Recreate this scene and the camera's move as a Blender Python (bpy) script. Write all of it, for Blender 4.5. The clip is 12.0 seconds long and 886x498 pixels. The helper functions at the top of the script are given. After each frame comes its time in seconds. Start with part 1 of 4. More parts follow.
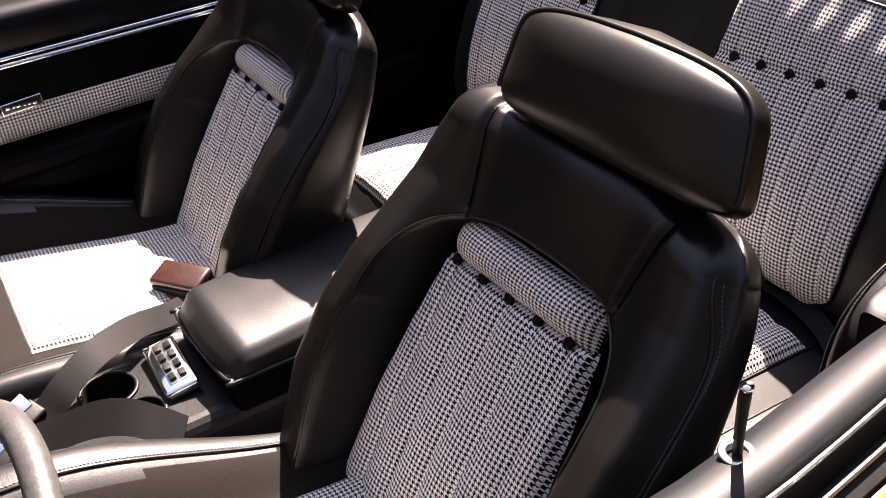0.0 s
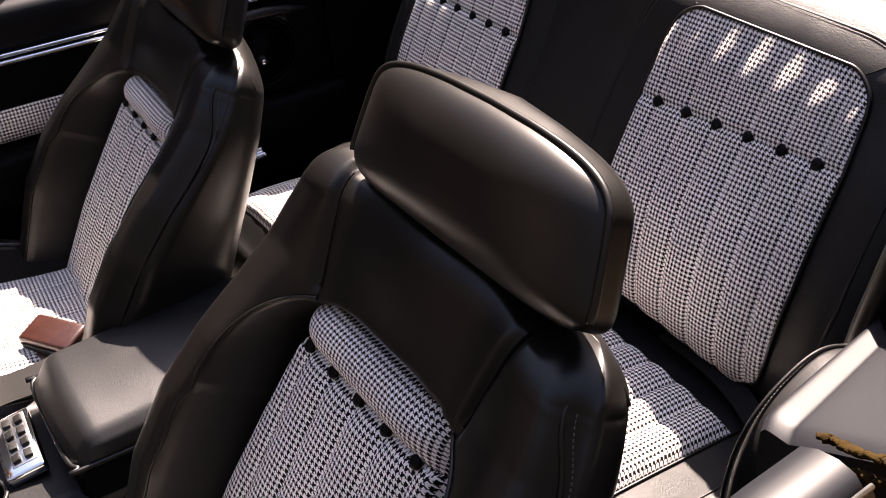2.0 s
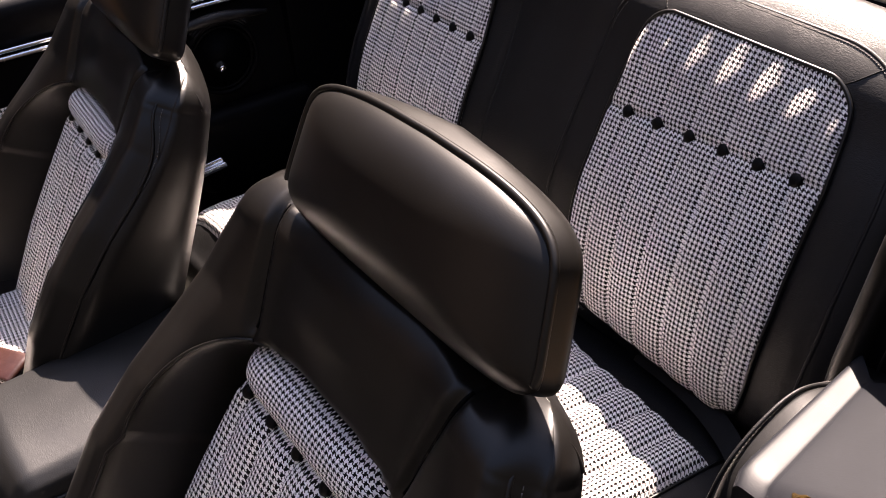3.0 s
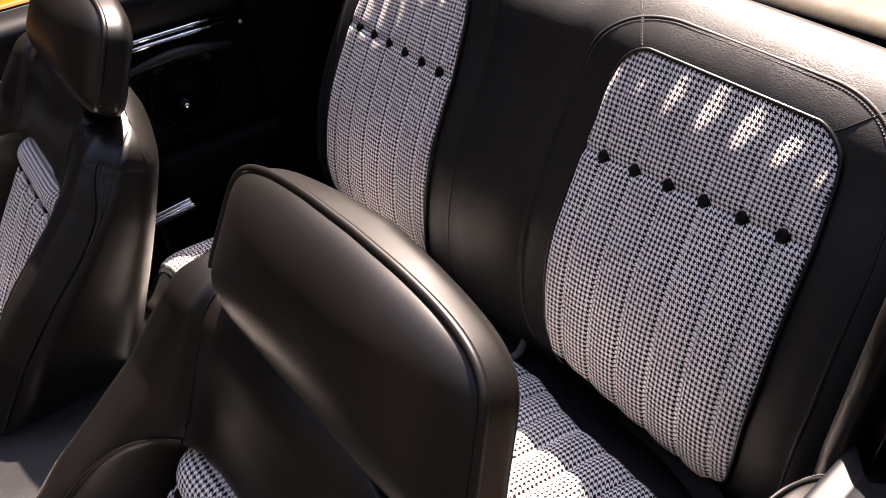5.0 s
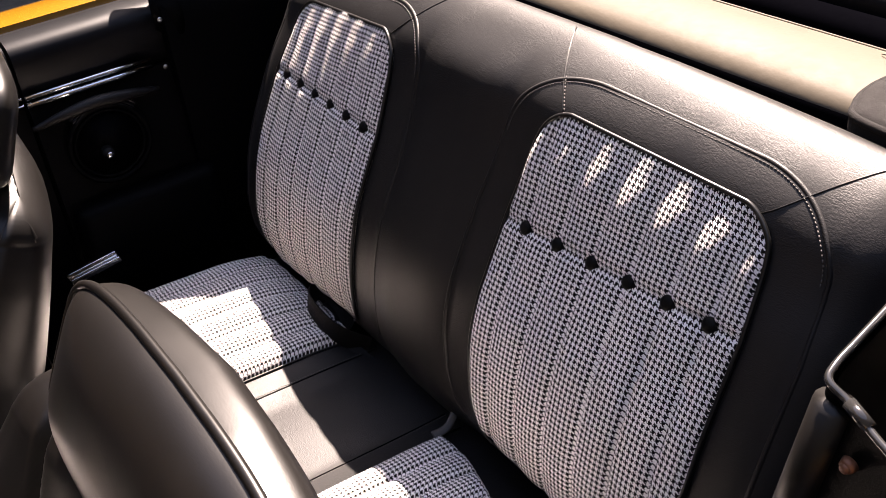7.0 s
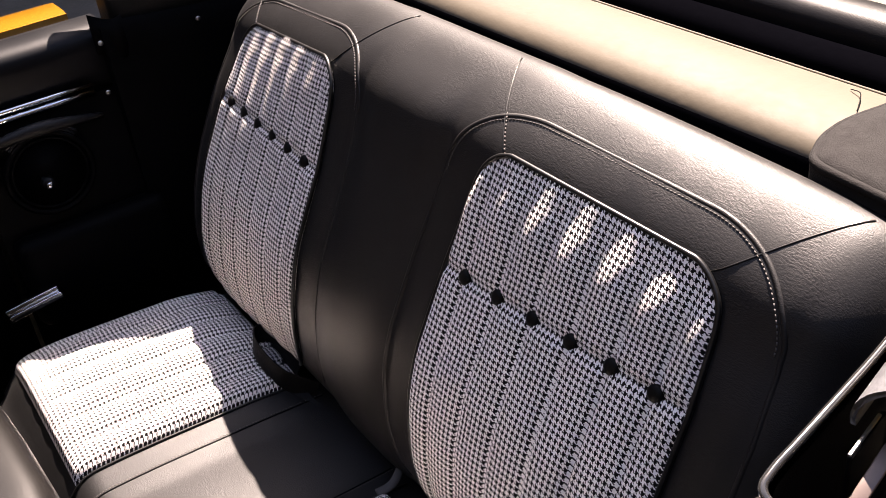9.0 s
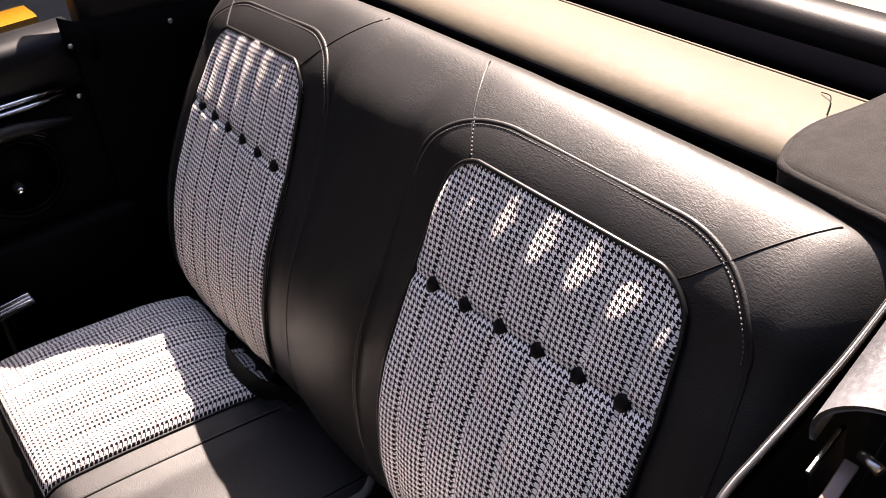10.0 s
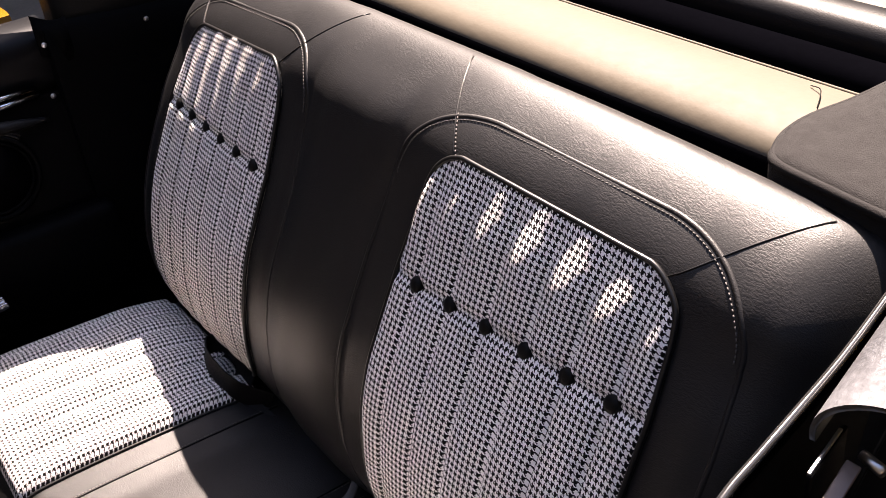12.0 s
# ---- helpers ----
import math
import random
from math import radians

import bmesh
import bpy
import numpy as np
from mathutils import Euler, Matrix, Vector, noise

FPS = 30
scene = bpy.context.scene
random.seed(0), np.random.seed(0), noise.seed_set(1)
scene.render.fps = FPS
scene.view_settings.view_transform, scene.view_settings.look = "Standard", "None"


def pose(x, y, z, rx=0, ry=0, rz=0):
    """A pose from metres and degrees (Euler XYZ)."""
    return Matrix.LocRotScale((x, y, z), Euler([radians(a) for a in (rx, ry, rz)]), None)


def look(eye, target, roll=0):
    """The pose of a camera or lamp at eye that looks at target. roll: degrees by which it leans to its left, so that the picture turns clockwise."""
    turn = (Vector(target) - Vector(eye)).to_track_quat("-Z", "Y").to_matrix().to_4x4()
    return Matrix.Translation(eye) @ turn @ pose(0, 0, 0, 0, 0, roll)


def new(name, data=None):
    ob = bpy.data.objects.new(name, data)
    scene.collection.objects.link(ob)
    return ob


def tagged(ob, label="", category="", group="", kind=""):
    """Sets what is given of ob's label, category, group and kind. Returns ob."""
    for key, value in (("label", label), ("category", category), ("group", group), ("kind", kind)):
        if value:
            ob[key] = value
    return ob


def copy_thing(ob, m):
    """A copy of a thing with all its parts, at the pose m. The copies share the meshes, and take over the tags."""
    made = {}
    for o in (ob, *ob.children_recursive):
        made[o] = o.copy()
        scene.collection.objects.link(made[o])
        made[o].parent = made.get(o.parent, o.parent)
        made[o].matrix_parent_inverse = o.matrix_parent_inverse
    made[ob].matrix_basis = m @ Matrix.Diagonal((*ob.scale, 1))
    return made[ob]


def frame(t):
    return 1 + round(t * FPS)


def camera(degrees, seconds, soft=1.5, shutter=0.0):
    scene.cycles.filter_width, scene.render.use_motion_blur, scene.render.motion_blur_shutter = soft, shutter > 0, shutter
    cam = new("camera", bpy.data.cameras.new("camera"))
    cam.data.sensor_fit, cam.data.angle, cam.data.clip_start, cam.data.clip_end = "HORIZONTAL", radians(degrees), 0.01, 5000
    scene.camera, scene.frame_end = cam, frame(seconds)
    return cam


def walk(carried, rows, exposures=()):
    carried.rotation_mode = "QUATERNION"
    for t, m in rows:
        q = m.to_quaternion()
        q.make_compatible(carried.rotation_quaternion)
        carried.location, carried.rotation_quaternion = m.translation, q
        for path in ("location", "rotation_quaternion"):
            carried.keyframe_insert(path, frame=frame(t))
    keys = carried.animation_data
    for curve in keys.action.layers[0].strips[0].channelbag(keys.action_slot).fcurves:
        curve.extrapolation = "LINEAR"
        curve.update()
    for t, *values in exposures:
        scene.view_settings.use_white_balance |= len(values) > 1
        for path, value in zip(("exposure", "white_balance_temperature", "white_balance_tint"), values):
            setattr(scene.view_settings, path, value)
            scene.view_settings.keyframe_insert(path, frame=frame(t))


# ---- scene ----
cam = camera(46.3, 12.0, 0.9)
PATH = [
    (0, (1.117, -0.047, 1.449), (-0.349, 0.8, 0.384), -5.4),
    (0.5, (1.101, 0.006, 1.444), (-0.374, 0.842, 0.384), -5.5),
    (1, (1.084, 0.06, 1.44), (-0.387, 0.897, 0.374), -5.3),
    (1.5, (1.065, 0.116, 1.433), (-0.397, 0.967, 0.365), -4.6),
    (2, (1.048, 0.166, 1.425), (-0.42, 1.01, 0.361), -4.9),
    (2.5, (1.025, 0.21, 1.42), (-0.435, 1.059, 0.348), -5.1),
    (3, (0.997, 0.246, 1.416), (-0.454, 1.093, 0.331), -5.6),
    (5, (0.936, 0.35, 1.423), (-0.525, 1.177, 0.336), -7.4),
    (5.5, (0.93, 0.382, 1.426), (-0.527, 1.221, 0.343), -7.4),
    (6, (0.919, 0.413, 1.424), (-0.534, 1.261, 0.343), -7.2),
    (6.5, (0.907, 0.444, 1.429), (-0.546, 1.292, 0.348), -7.4),
    (7, (0.892, 0.477, 1.432), (-0.563, 1.327, 0.354), -7.4),
    (9, (0.851, 0.586, 1.413), (-0.614, 1.433, 0.347), -7.6),
    (9.5, (0.85, 0.601, 1.411), (-0.61, 1.454, 0.343), -7.6),
    (10, (0.85, 0.613, 1.409), (-0.605, 1.473, 0.339), -7.6),
    (10.5, (0.848, 0.618, 1.406), (-0.601, 1.488, 0.336), -7.5),
    (11, (0.846, 0.621, 1.403), (-0.599, 1.498, 0.333), -7.5),
    (11.5, (0.84, 0.621, 1.399), (-0.599, 1.506, 0.329), -7.4),
    (12, (0.834, 0.62, 1.395), (-0.602, 1.51, 0.325), -7.4),
]
walk(cam, [(t, look(eye, target, roll)) for t, eye, target, roll in PATH],
     [(0.0, 2.93, 7950, 24), (12.0, 2.93, 7950, 24)])

# ---- world, sun and exposure ----
SUN_UP = Vector((-0.54, 0.598, 1.0)).normalized()
world = bpy.data.worlds.new("sky")
scene.world = world
world.use_nodes = True
sky = world.node_tree.nodes.new("ShaderNodeTexSky")
sky.sky_type = "NISHITA"
sky.sun_disc = False
sky.sun_elevation = math.asin(SUN_UP.z)
sky.sun_rotation = math.atan2(SUN_UP.x, SUN_UP.y)
background = world.node_tree.nodes["Background"]
background.inputs["Strength"].default_value = 0.062
world.node_tree.links.new(sky.outputs["Color"], background.inputs["Color"])
sun = new("sun", bpy.data.lights.new("sun", "SUN"))
sun.data.energy = 4.5
sun.data.angle = radians(0.55)
sun.data.color = (1.0, 0.975, 0.95)
sun.matrix_world = look((0, 0, 6), tuple(Vector((0, 0, 6)) - SUN_UP))


# ---- materials ----
def material(name):
    m = bpy.data.materials.new(name)
    m.use_nodes = True
    return m, m.node_tree, m.node_tree.nodes["Principled BSDF"]


def calc(nt, op, a, b=None, c=None):
    n = nt.nodes.new("ShaderNodeMath")
    n.operation = op
    for k, v in enumerate((a, b, c)):
        if v is None:
            continue
        if isinstance(v, (int, float)):
            n.inputs[k].default_value = v
        else:
            nt.links.new(v, n.inputs[k])
    return n.outputs[0]


def blend(nt, fac, a, b):
    n = nt.nodes.new("ShaderNodeMix")
    n.data_type = "RGBA"
    for sock, v in ((n.inputs[0], fac), (n.inputs[6], a), (n.inputs[7], b)):
        if isinstance(v, (int, float)):
            sock.default_value = v
        elif isinstance(v, tuple):
            sock.default_value = (*v, 1.0)
        else:
            nt.links.new(v, sock)
    return n.outputs[2]


def noise_of(nt, scale, detail=3.0, rough=0.55, coords=None):
    n = nt.nodes.new("ShaderNodeTexNoise")
    n.inputs["Scale"].default_value = scale
    n.inputs["Detail"].default_value = detail
    n.inputs["Roughness"].default_value = rough
    if coords is None:
        coords = nt.nodes.new("ShaderNodeTexCoord").outputs["Object"]
    nt.links.new(coords, n.inputs["Vector"])
    return n.outputs["Fac"]


def cells_of(nt, scale, coords=None, feature="DISTANCE_TO_EDGE"):
    n = nt.nodes.new("ShaderNodeTexVoronoi")
    n.feature = feature
    n.inputs["Scale"].default_value = scale
    if coords is None:
        coords = nt.nodes.new("ShaderNodeTexCoord").outputs["Object"]
    nt.links.new(coords, n.inputs["Vector"])
    return n.outputs["Distance"]


def ramp(nt, fac, low, high, a=0.0, b=1.0):
    n = nt.nodes.new("ShaderNodeMapRange")
    nt.links.new(fac, n.inputs[0])
    for k, v in enumerate((low, high, a, b)):
        n.inputs[k + 1].default_value = v
    return n.outputs[0]


def relief(nt, bsdf, height, strength, distance):
    n = nt.nodes.new("ShaderNodeBump")
    n.inputs["Strength"].default_value = strength
    n.inputs["Distance"].default_value = distance
    nt.links.new(height, n.inputs["Height"])
    nt.links.new(n.outputs[0], bsdf.inputs["Normal"])


def vinyl(name, tone, rough, grain=1.0, dust=0.0, gloss=0.45, folds=0.0):
    """Grained upholstery vinyl: fine pebble grain, longer wrinkles, a little dust and uneven gloss."""
    m, nt, b = material(name)
    big = noise_of(nt, 9.0, 4.0)
    fine = noise_of(nt, 160.0, 2.0)
    pebbles = ramp(nt, cells_of(nt, 500.0), 0.0, 0.30)
    dark = tuple(c * 0.8 for c in tone)
    light = tuple(c * 1.35 + dust for c in tone)
    mixed = blend(nt, calc(nt, "MULTIPLY", big, fine), dark, light)
    nt.links.new(mixed, b.inputs["Base Color"])
    nt.links.new(ramp(nt, big, 0.3, 0.75, rough - 0.03, rough + 0.05), b.inputs["Roughness"])
    b.inputs["Specular IOR Level"].default_value = gloss
    wrinkles = noise_of(nt, 55.0, 5.0, 0.65)
    height = calc(nt, "ADD", calc(nt, "MULTIPLY", pebbles, 0.22), calc(nt, "MULTIPLY", wrinkles, 0.7))
    stretch = nt.nodes.new("ShaderNodeMapping")
    stretch.inputs["Scale"].default_value = (0.34, 1.0, 1.0)
    nt.links.new(nt.nodes.new("ShaderNodeTexCoord").outputs["Object"], stretch.inputs["Vector"])
    creases = calc(nt, "ABSOLUTE", calc(nt, "SUBTRACT", noise_of(nt, 460.0, 2.0, 0.5, stretch.outputs[0]), 0.5))
    patchy = ramp(nt, noise_of(nt, 26.0, 2.0), 0.38, 0.60, 0.25, 1.0)
    height = calc(nt, "ADD", height, calc(nt, "MULTIPLY", calc(nt, "MULTIPLY", ramp(nt, creases, 0.0, 0.12), patchy), 0.70))
    if folds:
        mapping = nt.nodes.new("ShaderNodeMapping")
        mapping.inputs["Scale"].default_value = (5.0, 5.0, 14.0)
        nt.links.new(nt.nodes.new("ShaderNodeTexCoord").outputs["Object"], mapping.inputs["Vector"])
        height = calc(nt, "ADD", height, calc(nt, "MULTIPLY", noise_of(nt, 1.6, 3.0, 0.5, mapping.outputs[0]), folds))
    relief(nt, b, height, 0.22 * grain, 0.0012)
    return m


def houndstooth(name, thread=0.00073):
    """Woven houndstooth: four dark and four light threads each way in a two-by-two twill, laid out by the surface's own metres."""
    m, nt, b = material(name)
    uv = nt.nodes.new("ShaderNodeUVMap")
    uv.uv_map = "UVMap"
    sep = nt.nodes.new("ShaderNodeSeparateXYZ")
    nt.links.new(uv.outputs[0], sep.inputs[0])
    i = calc(nt, "FLOOR", calc(nt, "DIVIDE", calc(nt, "ADD", sep.outputs[0], 10.0), thread))
    j = calc(nt, "FLOOR", calc(nt, "DIVIDE", calc(nt, "ADD", sep.outputs[1], 10.0), thread))
    over = calc(nt, "LESS_THAN", calc(nt, "MODULO", calc(nt, "ADD", i, j), 4.0), 1.5)
    warp = calc(nt, "LESS_THAN", calc(nt, "MODULO", i, 8.0), 3.5)
    weft = calc(nt, "LESS_THAN", calc(nt, "MODULO", j, 8.0), 3.5)
    tooth = calc(nt, "ADD", calc(nt, "MULTIPLY", over, warp), calc(nt, "MULTIPLY", calc(nt, "SUBTRACT", 1.0, over), weft))
    wear = noise_of(nt, 14.0, 4.0)
    white = blend(nt, wear, (0.87, 0.815, 0.78), (0.96, 0.91, 0.875))
    black = blend(nt, wear, (0.005, 0.0047, 0.0047), (0.009, 0.0083, 0.0083))
    nt.links.new(blend(nt, tooth, black, white), b.inputs["Base Color"])
    b.inputs["Roughness"].default_value = 0.62
    b.inputs["Specular IOR Level"].default_value = 0.05
    ribs = calc(nt, "ABSOLUTE", calc(nt, "SINE", calc(nt, "MULTIPLY", calc(nt, "DIVIDE", sep.outputs[1], thread), math.pi)))
    relief(nt, b, calc(nt, "ADD", ribs, calc(nt, "MULTIPLY", noise_of(nt, 900.0, 1.0), 0.8)), 0.35, 0.0004)
    return m


def plain(name, tone, rough, metal=0.0, vary=0.25, bump=0.0, scale=40.0, coat=0.0, gloss=0.5):
    m, nt, b = material(name)
    n = noise_of(nt, scale, 5.0)
    n2 = noise_of(nt, scale / 9.0, 3.0)
    mixed = calc(nt, "MULTIPLY", calc(nt, "ADD", n, n2), 0.5)
    nt.links.new(blend(nt, ramp(nt, mixed, 0.3, 0.7), tuple(c * (1 - vary) for c in tone), tuple(min(1, c * (1 + vary)) for c in tone)), b.inputs["Base Color"])
    nt.links.new(ramp(nt, mixed, 0.3, 0.7, max(0.02, rough * 0.85), min(1.0, rough * 1.15)), b.inputs["Roughness"])
    b.inputs["Metallic"].default_value = metal
    b.inputs["Coat Weight"].default_value = coat
    b.inputs["Specular IOR Level"].default_value = gloss
    b.inputs["Coat Roughness"].default_value = 0.06
    if bump:
        relief(nt, b, n, bump, 0.002)
    return m


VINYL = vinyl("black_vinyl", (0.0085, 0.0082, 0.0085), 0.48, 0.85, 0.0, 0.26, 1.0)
VINYL_SOFT = vinyl("black_soft_vinyl", (0.0055, 0.0048, 0.0044), 0.36, 0.10, 0.0, 0.32, 9.0)
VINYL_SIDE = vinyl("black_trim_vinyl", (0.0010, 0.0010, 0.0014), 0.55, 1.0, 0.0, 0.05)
VINYL_MATTE = vinyl("brown_black_matt_vinyl", (0.0085, 0.0062, 0.0050), 0.72, 1.2, 0.001, 0.10)
PAD = vinyl("door_pad_vinyl", (0.0078, 0.0086, 0.0114), 0.50, 0.25, 0.0, 0.26, 4.0)
CUSHION_VINYL = vinyl("grey_black_cushion_vinyl", (0.0080, 0.0080, 0.0086), 0.42, 0.9, 0.0, 0.36, 1.0)
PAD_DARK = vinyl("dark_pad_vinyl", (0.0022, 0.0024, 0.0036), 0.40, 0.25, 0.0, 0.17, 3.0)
ROLL = vinyl("folded_roof_vinyl", (0.0026, 0.0025, 0.0034), 0.40, 0.3, 0.0, 0.13, 3.0)
# Near-black copy of the roll vinyl, with shade put into its colour.
ROLL_SHADE = vinyl("shaded_roof_cloth", (0.0010, 0.0010, 0.0015), 0.62, 0.4, 0.0, 0.0, 1.0)
LID = vinyl("console_vinyl", (0.0075, 0.0075, 0.0078), 0.42, 0.55, 0.001, 0.45, 2.0)
CLOTH = houndstooth("houndstooth_cloth")
PIPING = plain("black_piping", (0.006, 0.006, 0.006), 0.34, gloss=0.35)
PALE_THREAD = plain("pale_thread", (0.30, 0.28, 0.26), 0.7)
THREAD = plain("grey_thread", (0.078, 0.073, 0.070), 0.7, gloss=0.2)
BUTTON = plain("black_button", (0.0022, 0.0021, 0.0021), 0.55, gloss=0.12)
FOAM = plain("yellow_foam", (0.020, 0.0105, 0.001), 0.95, 0.0, 0.5, 0.8, 300.0, 0.0, 0.1)
CHROME = plain("chrome", (0.85, 0.86, 0.88), 0.10, 1.0, 0.05)
STEEL = plain("worn_steel", (0.55, 0.55, 0.55), 0.32, 1.0, 0.2, 0.1)
YELLOW = plain("yellow_paint", (0.22, 0.098, 0.005), 0.25, 0.0, 0.06, 0.0, 8.0, 0.8)
RUBBER = plain("black_rubber", (0.006, 0.006, 0.006), 0.55, 0.0, 0.3, 0.2, 120.0, 0.0, 0.2)
CREAM = plain("cream_liner_vinyl", (0.084, 0.071, 0.053), 0.6, 0.0, 0.08, 0.25, 60.0, 0.0, 0.12)
CANVAS = plain("black_canvas", (0.0080, 0.0071, 0.0072), 0.85, 0.0, 0.5, 0.6, 900.0, 0.0, 0.2)
WEB = plain("black_webbing", (0.0034, 0.0028, 0.0027), 0.60, 0.0, 0.35, 0.12, 1600.0, 0.0, 0.16)
LEATHER = plain("brown_leather", (0.030, 0.009, 0.006), 0.34, 0.0, 0.35, 0.3, 60.0)
CARPET = plain("black_carpet", (0.012, 0.012, 0.013), 0.95, 0.0, 0.5, 0.8, 500.0)
ASPHALT = plain("asphalt", (0.075, 0.07, 0.06), 0.9, 0.0, 0.45, 0.6, 60.0)
PLASTIC = plain("black_console_plastic", (0.006, 0.006, 0.0064), 0.45, 0.0, 0.25, 0.15, 200.0, 0.0, 0.22)


# ---- mesh helpers ----
def build(name, verts, faces, mat, parent=None, label="", uvs=None, smooth=True):
    me = bpy.data.meshes.new(name)
    me.from_pydata([tuple(v) for v in verts], [], faces)
    if uvs is not None:
        layer = me.uv_layers.new(name="UVMap")
        index = np.empty(len(me.loops), dtype=np.int32)
        me.loops.foreach_get("vertex_index", index)
        layer.data.foreach_set("uv", np.asarray(uvs, dtype=np.float32)[index].ravel())
    me.materials.append(mat)
    if smooth:
        me.polygons.foreach_set("use_smooth", [True] * len(me.polygons))
    me.update()
    ob = new(name, me)
    if parent is not None:
        ob.parent = parent
    if label:
        tagged(ob, label)
    return ob


def thing(name, place, label, category, group="", kind=""):
    ob = new(name)
    ob.matrix_basis = Matrix.Translation(place)
    ob.empty_display_size = 0.05
    return tagged(ob, label, category, group, kind)


def grid_faces(nu, nv, close_u=False, start=0):
    faces = []
    for j in range(nv - 1):
        for i in range(nu if close_u else nu - 1):
            k = (i + 1) % nu
            faces.append((start + j * nu + i, start + j * nu + k, start + (j + 1) * nu + k, start + (j + 1) * nu + i))
    return faces


def smoothstep(a, b, x):
    t = min(1.0, max(0.0, (x - a) / (b - a)))
    return t * t * (3 - 2 * t)


def lerp_table(table, x):
    xs, ys = zip(*table)
    return float(np.interp(x, xs, ys))


def curve_points(points, steps=8, closed=False):
    """A smooth line through the given points."""
    pts = [Vector(p) for p in points]
    n = len(pts)
    out = []
    for i in range(n if closed else n - 1):
        p1, p2 = pts[i], pts[(i + 1) % n]
        p0 = pts[i - 1] if (closed or i > 0) else p1 * 2 - p2
        p3 = pts[(i + 2) % n] if (closed or i + 2 < n) else p2 * 2 - p1
        for k in range(steps):
            t = k / steps
            out.append(0.5 * ((2 * p1) + (p2 - p0) * t + (2 * p0 - 5 * p1 + 4 * p2 - p3) * t * t + (3 * p1 - p0 - 3 * p2 + p3) * t ** 3))
    if not closed:
        out.append(pts[-1])
    return out


def tube_data(path, radius, sides=8, closed=False, flat=1.0, up=None):
    """Verts and faces of a tube along a path."""
    verts, faces = [], []
    n = len(path)
    ref = Vector(up) if up else Vector((0.31, 0.22, 0.92))
    for i, p in enumerate(path):
        a = path[i - 1] if (closed or i) else path[i]
        b = path[(i + 1) % n] if (closed or i < n - 1) else path[i]
        d = (b - a).normalized()
        s = d.cross(ref).normalized()
        t = s.cross(d)
        r = radius[i] if isinstance(radius, (list, tuple)) else radius
        for k in range(sides):
            ang = 2 * math.pi * k / sides
            verts.append(p + s * math.cos(ang) * r + t * math.sin(ang) * r * flat)
    faces = grid_faces(sides, n, True)
    if closed:
        for k in range(sides):
            k2 = (k + 1) % sides
            faces.append(((n - 1) * sides + k, (n - 1) * sides + k2, k2, k))
    else:
        faces.append(tuple(range(sides))[::-1])
        faces.append(tuple((n - 1) * sides + k for k in range(sides)))
    return verts, faces


def tube(name, path, radius, mat, parent=None, label="", sides=8, closed=False, flat=1.0, up=None):
    v, f = tube_data([Vector(p) for p in path], radius, sides, closed, flat, up)
    return build(name, v, f, mat, parent, label)


def stitches(name, path, parent, pitch=0.0042, length=0.0028, radius=0.0007, normal=None, mat=None):
    """A row of short thread stitches along a path."""
    verts, faces = [], []
    path = [Vector(p) for p in path]
    gone = [0.0]
    for a, b in zip(path, path[1:]):
        gone.append(gone[-1] + (b - a).length)
    at = lambda s: Vector([float(np.interp(s, gone, [p[k] for p in path])) for k in range(3)])
    s = 0.0
    while s + length < gone[-1]:
        v, f = tube_data([at(s), at(s + length)], radius, 5)
        faces += [tuple(q + len(verts) for q in face) for face in f]
        verts += v
        s += pitch
    ob = build(name, verts, faces, mat or THREAD, parent)
    return ob


def rounded_box(name, size, mat, parent=None, label="", bevel=0.01, place=(0, 0, 0), turn=(0, 0, 0), segments=3, shape=None):
    bm = bmesh.new()
    bmesh.ops.create_cube(bm, size=1.0)
    bmesh.ops.scale(bm, vec=size, verts=bm.verts)
    if bevel:
        bmesh.ops.bevel(bm, geom=list(bm.edges), offset=bevel, segments=segments, profile=0.5, affect="EDGES")
    if shape:
        for v in bm.verts:
            v.co = Vector(shape(v.co))
    bmesh.ops.transform(bm, matrix=pose(*place, *turn), verts=bm.verts)
    me = bpy.data.meshes.new(name)
    bm.to_mesh(me)
    bm.free()
    me.materials.append(mat)
    me.polygons.foreach_set("use_smooth", [True] * len(me.polygons))
    me.set_sharp_from_angle(angle=radians(50))
    ob = new(name, me)
    if parent is not None:
        ob.parent = parent
    if label:
        tagged(ob, label)
    return ob


def swept(name, section, stations, mat, parent=None, label="", caps=True):
    """A closed (x, z) section carried along y. stations: (y, dx, dz, scale x, scale z)."""
    verts = []
    for y, dx, dz, sx, sz in stations:
        verts += [(x * sx + dx, y, z * sz + dz) for x, z in section]
    n = len(section)
    faces = grid_faces(n, len(stations), True)
    if caps:
        faces += [tuple(range(n)), tuple(range(len(verts) - n, len(verts)))[::-1]]
    ob = build(name, verts, faces, mat, parent, label)
    ob.data.set_sharp_from_angle(angle=radians(55))
    return ob


# ---- ground and car floor ----
def ground_sheet():
    n = 40
    verts, faces = [], []
    for j in range(n + 1):
        for i in range(n + 1):
            x, y = (i / n - 0.5) * 2, (j / n - 0.5) * 2
            verts.append((400 * x * abs(x), 400 * y * abs(y), 0.0))
    faces = grid_faces(n + 1, n + 1)
    return tagged(build("ground", verts, faces, ASPHALT, smooth=False), "grey asphalt ground around the parked car", "ground", kind="structure")


ground_sheet()
car_floor = rounded_box("floor", (1.36, 2.3, 0.05), CARPET, None, "", 0.01, (0, 0.35, 0.23))
tagged(car_floor, "black carpeted floor pan of the open car", "floor", kind="structure")

